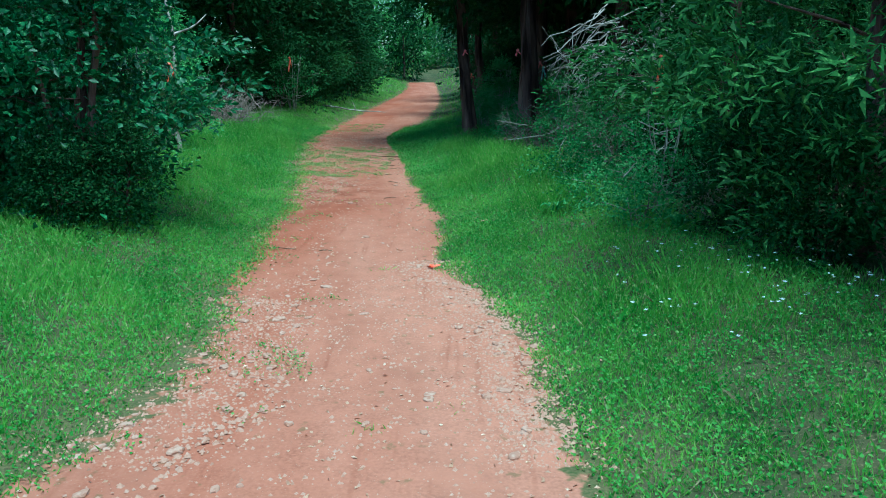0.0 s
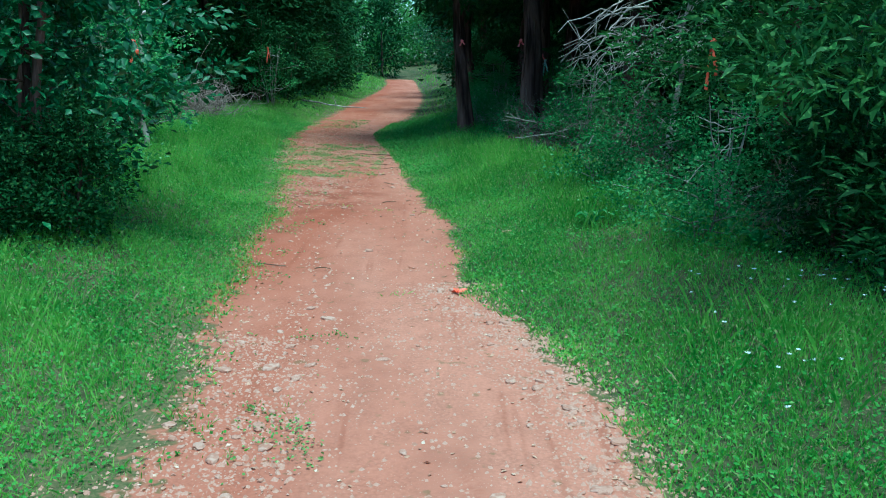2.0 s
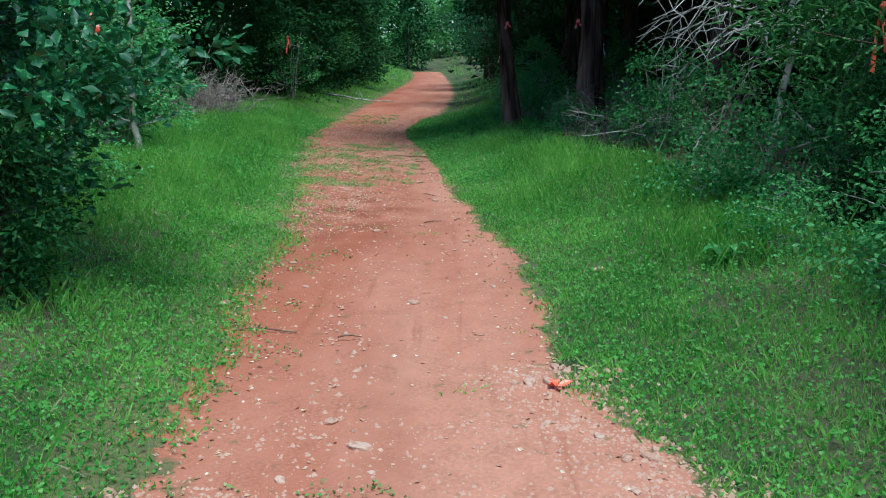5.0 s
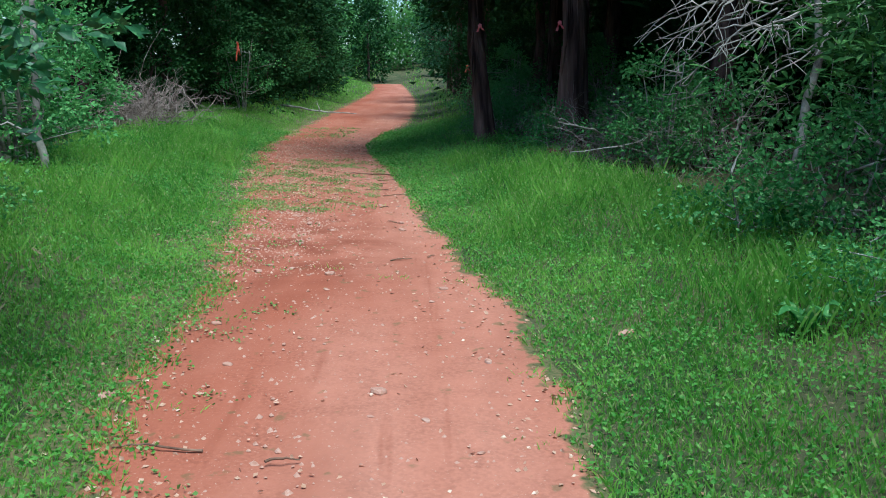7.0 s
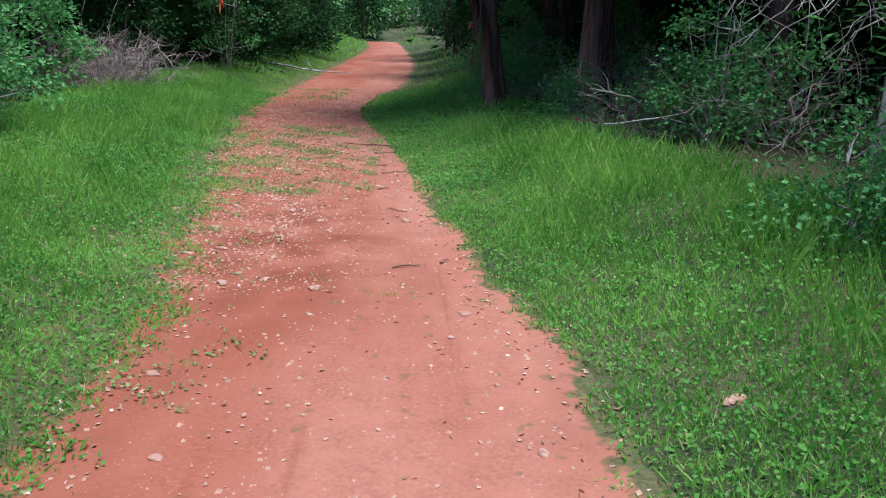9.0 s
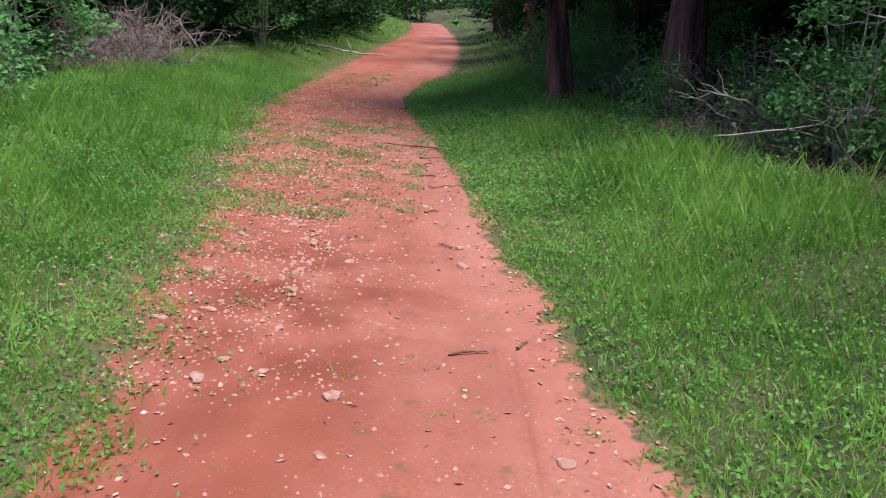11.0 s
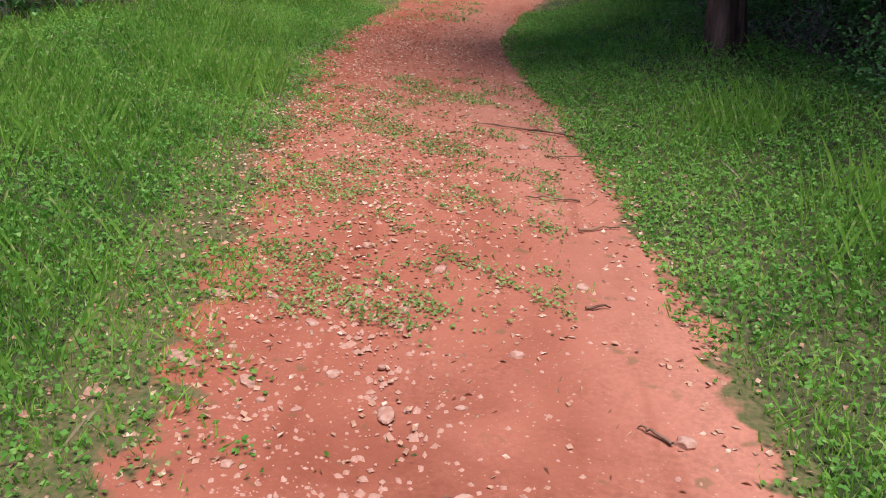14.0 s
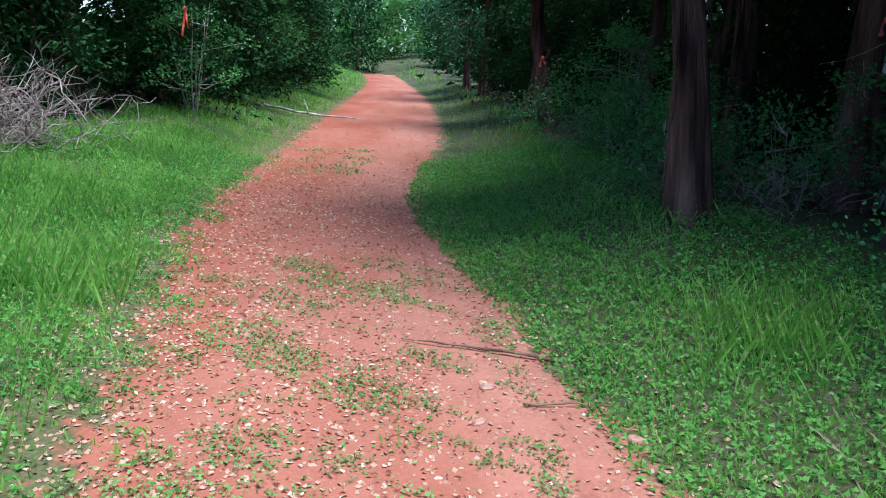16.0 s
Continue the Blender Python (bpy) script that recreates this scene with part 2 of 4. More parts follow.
# ---------------- plan ----------------
EDGE_Y = (-30, -6, 0, 1.2, 1.9, 3.0, 4.1, 5.0, 5.8, 6.8, 7.4, 8.2, 9.0, 10.5, 12, 14.5, 16.4, 18, 20.5, 23.5, 27, 33, 40, 48, 60, 68, 72)
EDGE_L = (-1.3, -1.2, -1.1, -0.76, -0.5, -0.42, -0.66, -0.72, -0.75, -1.0, -0.92, -0.92, -1.1, -1.2, -1.5, -1.85, -2.15, -2.25, -2.25, -2.2, -2.2, -2.15, -2.0, -1.9, -2.2, -2.7, -2.9)
EDGE_R = (1.7, 1.7, 1.6, 1.5, 1.47, 1.4, 1.15, 0.8, 0.8, 0.82, 0.8, 0.62, 0.5, 0.3, 0.2, -0.12, -0.44, -0.58, -0.38, 0.0, 0.18, 0.35, 0.3, 0.05, -0.3, -0.6, -0.75)


def edges(y):
    return np.interp(y, EDGE_Y, EDGE_L), np.interp(y, EDGE_Y, EDGE_R)


def smooth(a):
    a = np.clip(a, 0, 1)
    return a * a * (3 - 2 * a)


def wobble(x, y, s):
    """A cheap smooth unevenness between -1 and 1."""
    return (np.sin(x * 2.1 * s + 1.3 * np.sin(y * 1.7 * s)) + np.sin(y * 2.7 * s + 0.7 + 1.1 * np.sin(x * 3.1 * s)) + np.sin((x + y) * 4.3 * s)) / 3


def height(x, y):
    """The ground: flat track, low banks on both sides, a gentle rise beyond the clearing."""
    x, y = np.asarray(x, float), np.asarray(y, float)
    l, r = edges(y)
    bank = 0.30 * smooth((x - r - 0.1) / 1.9) + 0.34 * smooth((l - 0.15 - x) / 2.1)
    off = np.clip(np.maximum(x - r, l - x), 0, 1)
    rise = 0.045 * np.clip(y - 73, 0, 40)
    return bank + rise + 0.012 * wobble(x, y, 1.5) + 0.03 * off * wobble(x, y, 0.8)


def ground_z(x, y):
    return float(height(x, y))


# ---------------- mesh tools ----------------
RNG = np.random.default_rng(7)


def mesh_of(name, verts, faces, mat, soft=False):
    """A mesh from an (n, 3) array and an (m, 3 or 4) array of corners."""
    me = bpy.data.meshes.new(name)
    verts, faces = np.asarray(verts, np.float32), np.asarray(faces, np.int32)
    k = faces.shape[1]
    me.vertices.add(len(verts))
    me.vertices.foreach_set("co", verts.ravel())
    me.loops.add(faces.size)
    me.loops.foreach_set("vertex_index", faces.ravel())
    me.polygons.add(len(faces))
    me.polygons.foreach_set("loop_start", np.arange(len(faces), dtype=np.int32) * k)
    me.update(calc_edges=True)
    me.validate()
    if soft:
        me.polygons.foreach_set("use_smooth", np.ones(len(faces), bool))
    me.materials.append(mat)
    return me


def part(name, me, parent, label=""):
    ob = new(name, me)
    ob.parent = parent
    return tagged(ob, label)


def unit(v):
    return v / np.maximum(np.linalg.norm(v, axis=-1, keepdims=True), 1e-9)


def leaf_cloud(at, way, length, width, rng, fold=0.25, simple=False):
    """Pointed leaves: one folded diamond (2 triangles) each, from its stalk at, along way; simple: one triangle."""
    n = len(at)
    way = unit(way)
    side = unit(np.cross(way, unit(rng.normal(size=(n, 3)) + (0, 0, 1.2))))
    up = np.cross(side, way)
    ln, wd = length * rng.uniform(0.6, 1.25, (n, 1)), width * rng.uniform(0.7, 1.25, (n, 1))
    if simple:
        v = np.stack([at - side * wd * 0.35, at + side * wd * 0.6 + way * ln * 0.4, at + way * ln], 1)
        return v.reshape(-1, 3), np.arange(3 * n).reshape(-1, 3)
    v = np.stack([at, at + way * ln * 0.5 + side * wd * 0.5 + up * wd * fold, at + way * ln, at + way * ln * 0.5 - side * wd * 0.5 + up * wd * fold], 1)
    i = np.arange(n)[:, None] * 4
    f = np.concatenate([i + (0, 1, 2), i + (0, 2, 3)], 0)
    return v.reshape(-1, 3), f


def tube(pts, radii, sides=6, wave=0.0, rng=None):
    """A tapered round limb along pts; wave makes its girth uneven."""
    pts = np.asarray(pts, float)
    n = len(pts)
    d = unit(np.gradient(pts, axis=0))
    ref = np.where(np.abs(d[:, 2:3]) > 0.9, np.array([[1.0, 0, 0]]), np.array([[0, 0, 1.0]]))
    a = unit(np.cross(d, ref))
    b = np.cross(d, a)
    ang = np.arange(sides) * 2 * np.pi / sides
    r = np.asarray(radii, float)[:, None] * np.ones((n, sides))
    if wave and rng is not None:
        r *= 1 + wave * rng.normal(size=(1, sides)) + wave * 0.5 * rng.normal(size=(n, sides))
    v = pts[:, None] + (a[:, None] * np.cos(ang)[None, :, None] + b[:, None] * np.sin(ang)[None, :, None]) * r[..., None]
    k = np.arange(n - 1)[:, None] * sides
    j = np.arange(sides)[None]
    f = np.stack([k + j, k + (j + 1) % sides, k + sides + (j + 1) % sides, k + sides + j], -1).reshape(-1, 4)
    return v.reshape(-1, 3), f


def joined(pieces):
    vs, fs, n = [], [], 0
    for v, f in pieces:
        vs.append(v)
        fs.append(f + n)
        n += len(v)
    return np.concatenate(vs), np.concatenate(fs)


def bent(a, b, rng, n=6, sag=0.0, kink=0.06):
    """A slightly crooked line from a to b."""
    a, b = np.asarray(a, float), np.asarray(b, float)
    s = np.linspace(0, 1, n)[:, None]
    ln = np.linalg.norm(b - a)
    p = a + (b - a) * s + rng.normal(size=(n, 3)) * kink * ln * np.sin(s * np.pi)
    p[:, 2] -= sag * ln * (s[:, 0] ** 2)
    return p


# ---------------- ground and track ----------------


def grid(xs, ys, lift=0.0):
    gx, gy = np.meshgrid(xs, ys)
    v = np.stack([gx, gy, height(gx, gy) + lift], -1).reshape(-1, 3)
    nx, ny = len(xs), len(ys)
    i = (np.arange(ny - 1)[:, None] * nx + np.arange(nx - 1)[None]).ravel()
    return v, np.stack([i, i + 1, i + nx + 1, i + nx], 1)


xs = np.concatenate([[-900, -300, -100, -40, -20], np.arange(-12, 9.01, 0.3), [14, 20, 40, 100, 300, 900]])
ys = np.concatenate([[-900, -300, -100, -40, -15], np.arange(-5, 30, 0.3), np.arange(30, 95, 1.0), [110, 150, 300, 900]])
v, f = grid(xs, ys)
gl, gr = edges(v[:, 1])
v[:, 2] -= 0.07 * smooth((np.minimum(v[:, 0] - gl + 0.4, gr + 0.1 - v[:, 0])) / 0.3)
ground = tagged(new("ground", mesh_of("ground", v, f, M_SOIL, True)), "dark earth with leaf litter under grass", "ground", kind="structure")

rows_y = np.concatenate([np.arange(-8, 30, 0.09), np.arange(30, 72.1, 0.5)])
cols = np.linspace(0, 1, 29)
el, er = edges(rows_y)
ragged = lambda y, s: 0.05 * np.sin(y * 3.7 + s) + 0.025 * np.sin(y * 9.1 + 2 * s) + 0.012 * np.sin(y * 23 + s)
el, er = el + ragged(rows_y, 1.0) - 0.55, er + ragged(rows_y, 4.0) + 0.22
gx = el[:, None] + (er - el)[:, None] * cols[None]
gy = np.repeat(rows_y[:, None], len(cols), 1)
rim = np.minimum(cols, 1 - cols)[None] * (er - el)[:, None]
gz = height(gx, gy) + 0.02 * smooth(rim / 0.12) - 0.012 + 0.003 * wobble(gx, gy, 4.0)
gz -= 0.012 * np.exp(-((gx - (el + 1.05)[:, None]) / 0.10) ** 2) * (0.5 + 0.5 * np.sin(gy * 1.3))
i = (np.arange(len(rows_y) - 1)[:, None] * len(cols) + np.arange(len(cols) - 1)[None]).ravel()
v = np.stack([gx, gy, gz], -1).reshape(-1, 3)
track = tagged(new("path", mesh_of("path", v, np.stack([i, i + 1, i + len(cols) + 1, i + len(cols)], 1), M_PATH, True)),
               "trodden red clay footpath with loose gravel", "footpath", kind="structure")
worn = track.data.attributes.new("across", "FLOAT", "POINT")
worn.data.foreach_set("value", np.repeat(cols[None], len(rows_y), 0).astype(np.float32).ravel())

# ---------------- trees and bushes ----------------


def crowned(name, seed, tall, spread, low, clusters, per, leaf, wide, leaf_material, trunk_r=0.1, stems=1, droop=0.2,
            clump=0.22, limb_every=5, flat_leaf=0.0, bark=None, trunk_top=0.92, simple=False, layer=0.7, shreds=0):
    """A tree or bush at the origin: stems, limbs that reach out to leaf clusters in an uneven crown, and the leaves."""
    rng = np.random.default_rng(seed)
    root = new(name)
    bark = bark or M_BARK
    wood, limbs, leaves = [], [], []
    axes = []
    for s in range(stems):
        a = rng.uniform(0, 2 * np.pi)
        lean = (0 if stems == 1 else spread * 0.35)
        top = np.array([math.cos(a) * lean + rng.normal() * 0.06, math.sin(a) * lean + rng.normal() * 0.06, tall * trunk_top * rng.uniform(0.85, 1.0)])
        foot = np.array([math.cos(a) * trunk_r * 1.4 * (stems > 1), math.sin(a) * trunk_r * 1.4 * (stems > 1), -0.15])
        p = bent(foot, top, rng, 12, 0, 0.006)
        r = np.linspace(1, 0.12, 12) ** 0.8 * trunk_r * (1 if stems == 1 else rng.uniform(0.6, 1))
        r[0] *= 1.5
        r[1] *= 1.15
        wood.append(tube(p, r, 18 if stems == 1 else 7, 0.09, rng))
        for _ in range(shreds):
            z0, ln, th = rng.uniform(0.0, 3.2), rng.uniform(0.25, 0.9), rng.uniform(0, 2 * np.pi)
            zz = z0 + ln * np.linspace(0, 1, 5)
            mid = np.stack([np.interp(zz, p[:, 2], p[:, 0]), np.interp(zz, p[:, 2], p[:, 1]), zz], 1)
            way = np.array([math.cos(th), math.sin(th), 0])
            lift = np.interp(zz, p[:, 2], r) * rng.uniform(0.98, 1.1) + 0.028 * np.linspace(1, 0, 5) ** 2 * rng.uniform(0, 1.5)
            wood.append(tube(mid + way * lift[:, None], np.array([0.3, 0.9, 1, 0.9, 0.3]) * rng.uniform(0.004, 0.012), 4))
        axes.append(p)
    for c in range(clusters):
        h = low + (tall - low) * rng.beta(1.15, 1.3)
        q = (h - low) / (tall - low)
        ring = spread * (math.sin(math.pi * min(1, 0.22 + 0.78 * q) ** 0.9) ** 0.6) * (0.82 + 0.3 * math.sin(3 * q * 5 + seed)) + 0.1
        ang = rng.uniform(0, 2 * np.pi)
        ring *= 0.85 + 0.22 * math.sin(3 * ang + seed) + 0.12 * math.sin(7 * ang + 5 * q)
        rad = ring * rng.uniform(0.35, 1.0) ** 0.5
        tip = np.array([math.cos(ang) * rad, math.sin(ang) * rad, h])
        if c % limb_every == 0:
            ax = axes[rng.integers(len(axes))]
            k = int(np.clip(np.searchsorted(ax[:, 2], h - rad * 0.35), 1, 10))
            p = bent(ax[k], tip, rng, 4, 0.0, 0.05)
            limbs.append(tube(p, np.linspace(max(0.009, trunk_r * 0.15), 0.003, 4), 4, 0.05, rng))
        n = int(per * rng.uniform(0.6, 1.4))
        size = clump * rng.uniform(0.6, 1.4)
        off = rng.normal(size=(n, 3)) * size * np.array([1, 1, layer])
        at = tip + off
        out = unit(np.array([math.cos(ang), math.sin(ang), 0.15]))
        way = unit(off + 1e-6) * 0.8 + out * 0.5 + rng.normal(size=(n, 3)) * 0.5 - np.array([0, 0, droop])
        way[:, 2] *= 1 - flat_leaf
        leaves.append(leaf_cloud(at, way, leaf, wide, rng, 0.25, simple))
    part("trunk", mesh_of("trunk", *joined(wood), bark, True), root)
    part("limbs", mesh_of("limbs", *joined(limbs), bark, True), root)["kind"] = "stuff"
    part("foliage", mesh_of("foliage", *joined(leaves), leaf_material), root)
    return root


def place(ob, x, y, turn=0.0, size=1.0, tilt=0.0):
    return pose(x, y, ground_z(x, y) - 0.02, tilt, 0, turn) @ Matrix.Scale(size, 4)


def planted(proto, spots):
    """The first spot takes the thing itself, the others take copies."""
    for n, s in enumerate(spots):
        if n == 0:
            proto.matrix_basis = place(proto, *s)
        else:
            copy_thing(proto, place(proto, *s) @ Matrix.Diagonal((1 / proto.scale[0], 1 / proto.scale[1], 1 / proto.scale[2], 1)))


bush = tagged(crowned("oak_bush", 3, 3.6, 1.4, 0.12, 260, 62, 0.088, 0.05, M_BUSH, 0.05, 4, clump=0.145, layer=0.42),
              "dense dark green broadleaf bush reaching down to the grass", "bush", "dark bushes beside the path")
planted(bush, [(-2.80, 6.15, 20, 1.06), (-4.6, 7.4, 130, 1.1), (-3.9, 8.9, 250, 0.9), (-4.6, 4.4, 300, 1.15)])

cedar = tagged(crowned("cedar_tree", 11, 6.0, 1.7, 0.2, 470, 46, 0.115, 0.036, M_LIT_CEDAR, 0.13, 1, droop=0.05, clump=0.17, limb_every=14, simple=True, layer=0.45),
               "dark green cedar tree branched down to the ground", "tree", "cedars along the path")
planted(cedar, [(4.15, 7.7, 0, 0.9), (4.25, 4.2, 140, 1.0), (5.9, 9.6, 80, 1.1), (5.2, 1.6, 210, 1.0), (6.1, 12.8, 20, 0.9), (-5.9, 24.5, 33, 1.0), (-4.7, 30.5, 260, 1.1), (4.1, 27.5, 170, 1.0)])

tall_cedar = tagged(crowned("cedar_tree", 17, 8.0, 1.75, 2.5, 320, 22, 0.26, 0.11, M_SHADED_LEAVES, 0.132, 1, droop=0.25, clump=0.26, limb_every=10, simple=True, shreds=45),
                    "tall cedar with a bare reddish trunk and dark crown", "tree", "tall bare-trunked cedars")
# The last four and (2.9, 16.6) are added so unseen crowns shade the undergrowth.
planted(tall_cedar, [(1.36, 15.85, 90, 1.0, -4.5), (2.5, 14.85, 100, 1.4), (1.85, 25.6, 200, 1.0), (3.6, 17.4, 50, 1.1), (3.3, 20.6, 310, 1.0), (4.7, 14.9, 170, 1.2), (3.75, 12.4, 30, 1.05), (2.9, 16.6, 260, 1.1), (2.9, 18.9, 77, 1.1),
                     (-6.2, 19.8, 90, 1.1), (-5.2, 22.3, 140, 1.0), (2.6, 30.0, 240, 1.05), (2.0, 36.0, 10, 1.0), (-4.4, 36.0, 80, 1.0), (4.9, 23.5, 75, 1.15), (-5.0, 26.2, 20, 1.0), (-4.8, 29.0, 190, 1.05), (-4.6, 33.2, 280, 1.0), (3.2, 23.2, 300, 1.0)])

shrub = tagged(crowned("leafy_shrub", 23, 2.0, 0.9, 0.12, 120, 38, 0.062, 0.038, M_SHRUB, 0.025, 5, clump=0.10, limb_every=3, bark=M_TWIG),
               "loose light green leafy shrub with thin grey stems", "shrub", "leafy shrubs at the wood's edge")
planted(shrub, [(4.6, 10.6, 0, 0.7), (-3.85, 11.6, 45, 1.0), (-4.7, 13.4, 160, 1.2),
                (2.35, 21.5, 99, 0.8), (2.2, 18.4, 131, 0.55), (3.7, 13.6, 140, 0.6), (3.3, 16.7, 10, 0.75), (-5.1, 16.0, 250, 1.3)])

# The leaf colour stands in for the shade at the wood's edge.
dark_shrub = tagged(crowned("dark_bush", 27, 2.6, 1.15, 0.08, 190, 34, 0.11, 0.07, M_SHADED_LEAVES, 0.03, 4, clump=0.15, limb_every=10, simple=True),
                    "bush at the edge of the wood, green darkened for shade", "bush", "dark bushes at the wood's edge")
# The five east ones before y 8 are added to darken gaps under cedars.
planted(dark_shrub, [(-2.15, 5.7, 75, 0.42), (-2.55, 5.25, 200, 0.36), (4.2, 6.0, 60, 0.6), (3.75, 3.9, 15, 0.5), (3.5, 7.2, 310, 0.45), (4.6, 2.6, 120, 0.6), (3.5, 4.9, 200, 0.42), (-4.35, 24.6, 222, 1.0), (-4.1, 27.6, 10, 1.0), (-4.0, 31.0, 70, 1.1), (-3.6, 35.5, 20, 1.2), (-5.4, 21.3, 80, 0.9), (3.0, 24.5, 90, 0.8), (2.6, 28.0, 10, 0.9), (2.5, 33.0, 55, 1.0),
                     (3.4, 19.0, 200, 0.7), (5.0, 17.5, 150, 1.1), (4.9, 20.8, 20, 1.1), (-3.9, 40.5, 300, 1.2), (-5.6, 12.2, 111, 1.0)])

young = tagged(crowned("young_shrub", 43, 1.7, 0.7, 0.25, 54, 30, 0.058, 0.036, M_SHRUB, 0.02, 6, clump=0.075, limb_every=2, bark=M_TWIG),
               "airy shrub with fresh pale green leaves", "shrub", "pale leafy shrubs")
planted(young, [(2.95, 11.9, 0, 0.85), (3.05, 6.0, 120, 0.72), (3.5, 12.3, 200, 0.7), (-3.9, 24.0, 40, 1.15), (-3.75, 11.9, 210, 0.8), (3.1, 16.6, 60, 0.85), (2.9, 13.6, 160, 0.6)])

low_shrub = tagged(crowned("low_shrub", 29, 0.75, 0.6, 0.05, 60, 26, 0.052, 0.034, M_SHRUB, 0.012, 4, clump=0.11, bark=M_TWIG),
                   "low dull green undergrowth with thin stems", "shrub", "low undergrowth")
planted(low_shrub, [(2.7, 5.4, 0, 0.8), (3.1, 8.2, 140, 1.1), (2.1, 14.0, 200, 0.8), (1.7, 17.2, 33, 0.9), (2.5, 16.9, 77, 1.0), (2.45, 8.2, 20, 0.8), (2.45, 6.5, 320, 0.6), (1.95, 20.0, 180, 1.0),
                    (-5.6, 15.0, 20, 1.3), (1.8, 23.3, 25, 1.1), (3.6, 11.9, 205, 1.3), (2.9, 12.0, 275, 1.0), (-3.0, 8.4, 275, 0.9)])

# Shade inside the wood is put into these trees' leaf colour.
backwood = tagged(crowned("wood_tree", 31, 7.5, 2.4, 0.15, 200, 15, 0.42, 0.23, M_SHADED_LEAVES, 0.14, 1, clump=0.36, limb_every=20, simple=True),
                  "tall leafy tree of the surrounding wood, darkened for shade", "tree", "trees of the wood")
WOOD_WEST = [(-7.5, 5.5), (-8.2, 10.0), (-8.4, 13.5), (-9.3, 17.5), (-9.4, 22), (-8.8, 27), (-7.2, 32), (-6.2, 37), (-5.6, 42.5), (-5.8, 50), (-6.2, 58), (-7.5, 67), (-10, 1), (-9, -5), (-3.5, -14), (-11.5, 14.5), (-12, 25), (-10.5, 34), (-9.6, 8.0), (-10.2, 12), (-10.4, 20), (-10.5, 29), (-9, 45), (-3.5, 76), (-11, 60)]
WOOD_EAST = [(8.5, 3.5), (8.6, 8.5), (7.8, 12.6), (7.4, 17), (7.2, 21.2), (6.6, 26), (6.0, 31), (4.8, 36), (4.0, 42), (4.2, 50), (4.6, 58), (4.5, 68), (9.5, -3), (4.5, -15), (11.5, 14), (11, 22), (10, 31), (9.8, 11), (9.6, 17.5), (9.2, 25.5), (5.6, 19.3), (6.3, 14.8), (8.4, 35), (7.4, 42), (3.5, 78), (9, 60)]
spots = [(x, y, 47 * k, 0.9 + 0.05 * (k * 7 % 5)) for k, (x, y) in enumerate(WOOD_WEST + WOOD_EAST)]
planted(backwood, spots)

far_tree = tagged(crowned("field_tree", 37, 9.0, 3.8, 0.1, 230, 26, 0.42, 0.24, M_BRIGHT, 0.2, 1, clump=0.55, limb_every=16, simple=True),
                  "light green leafy tree beyond the clearing", "tree", "trees beyond the clearing")
planted(far_tree, [(-9.5, 88, 0), (-3.5, 97, 60), (3.5, 95, 130, 1.1), (9.5, 84, 220), (-16, 92, 90, 1.2), (15, 92, 200, 1.2), (-0.5, 108, 20, 1.4), (-9, 106, 150, 1.5), (9, 106, 300, 1.5), (-9.5, 76, 41, 0.9)])


def overhang(x, y):
    """A dark tree that leans over the far track."""
    t = tagged(crowned("leaning_tree", 41, 5.5, 2.2, 1.15, 240, 30, 0.14, 0.07, M_BUSH, 0.12, 1, droop=0.5, clump=0.30), "dark tree hanging low over the path", "tree")
    t.matrix_basis = place(t, x, y, 30, 1.0)


overhang(1.9, 41.0)

# ---------------- grass and weeds ----------------


def dirt_depth(x, y):
    """How far inside the bare track a spot lies; negative in the grass."""
    l, r = edges(y)
    return np.minimum(x - l, r - x)


def cover(x, y):
    """Part of the ground that green covers: thins out in patches over a wide left verge and a narrow right one."""
    l, r = edges(y)
    d = np.where(x > (l + r) / 2, (x - r - 0.04) / 0.22, (l - x + 0.06) / np.interp(y, (3, 4, 5, 8, 9, 11, 12, 16, 19), (0.9, 0.6, 0.35, 0.35, 0.55, 0.75, 1.0, 0.9, 0.5)))
    wood = np.where(x > r, (x - r - np.interp(y, (0, 11, 13, 30), (2.6, 2.2, 1.5, 1.6))), l - x - 2.5)
    d = np.where(wood > 0, 0.35 - wood, np.minimum(d, 1.6))
    return d + 0.30 * wobble(x, y, 2.1) + 0.30 * wobble(x + 5, y, 5.3) + 0.15 * wobble(x, y + 3, 11.0)


def scatter(n, x0, x1, y0, y1, rng):
    return rng.uniform(x0, x1, n), rng.uniform(y0, y1, n)


def blades(x, y, tall, wide, rng, lean=0.35):
    """Bent, tapered grass blades of two triangles each."""
    n = len(x)
    at = np.stack([x, y, height(x, y) - 0.01], 1)
    a = rng.uniform(0, 2 * np.pi, n)
    side = np.stack([np.cos(a), np.sin(a), np.zeros(n)], 1) * wide[:, None] * 0.5
    b = rng.uniform(0, 2 * np.pi, n)
    fall = np.stack([np.cos(b), np.sin(b), np.zeros(n)], 1) * (tall * rng.uniform(0.1, 2 * lean, n))[:, None]
    up = np.array([[0, 0, 1.0]]) * tall[:, None]
    mid = at + fall * 0.53 + up * 0.6
    tip = at + fall + up * rng.uniform(0.85, 1.0, (n, 1))
    v = np.stack([at - side, at + side, mid + side, tip], 1).reshape(-1, 3)
    i = np.arange(n)[:, None] * 4
    return v, np.concatenate([i + (0, 1, 2), i + (0, 2, 3)], 0)


def lush(x, y):
    """How tall the grass grows: cropped by the track, taller on the banks, in patches."""
    d = -dirt_depth(x, y)
    return np.clip(0.25 + 0.55 * d, 0.2, 1.0) * (0.65 + 0.5 * wobble(x + 3, y, 0.9))


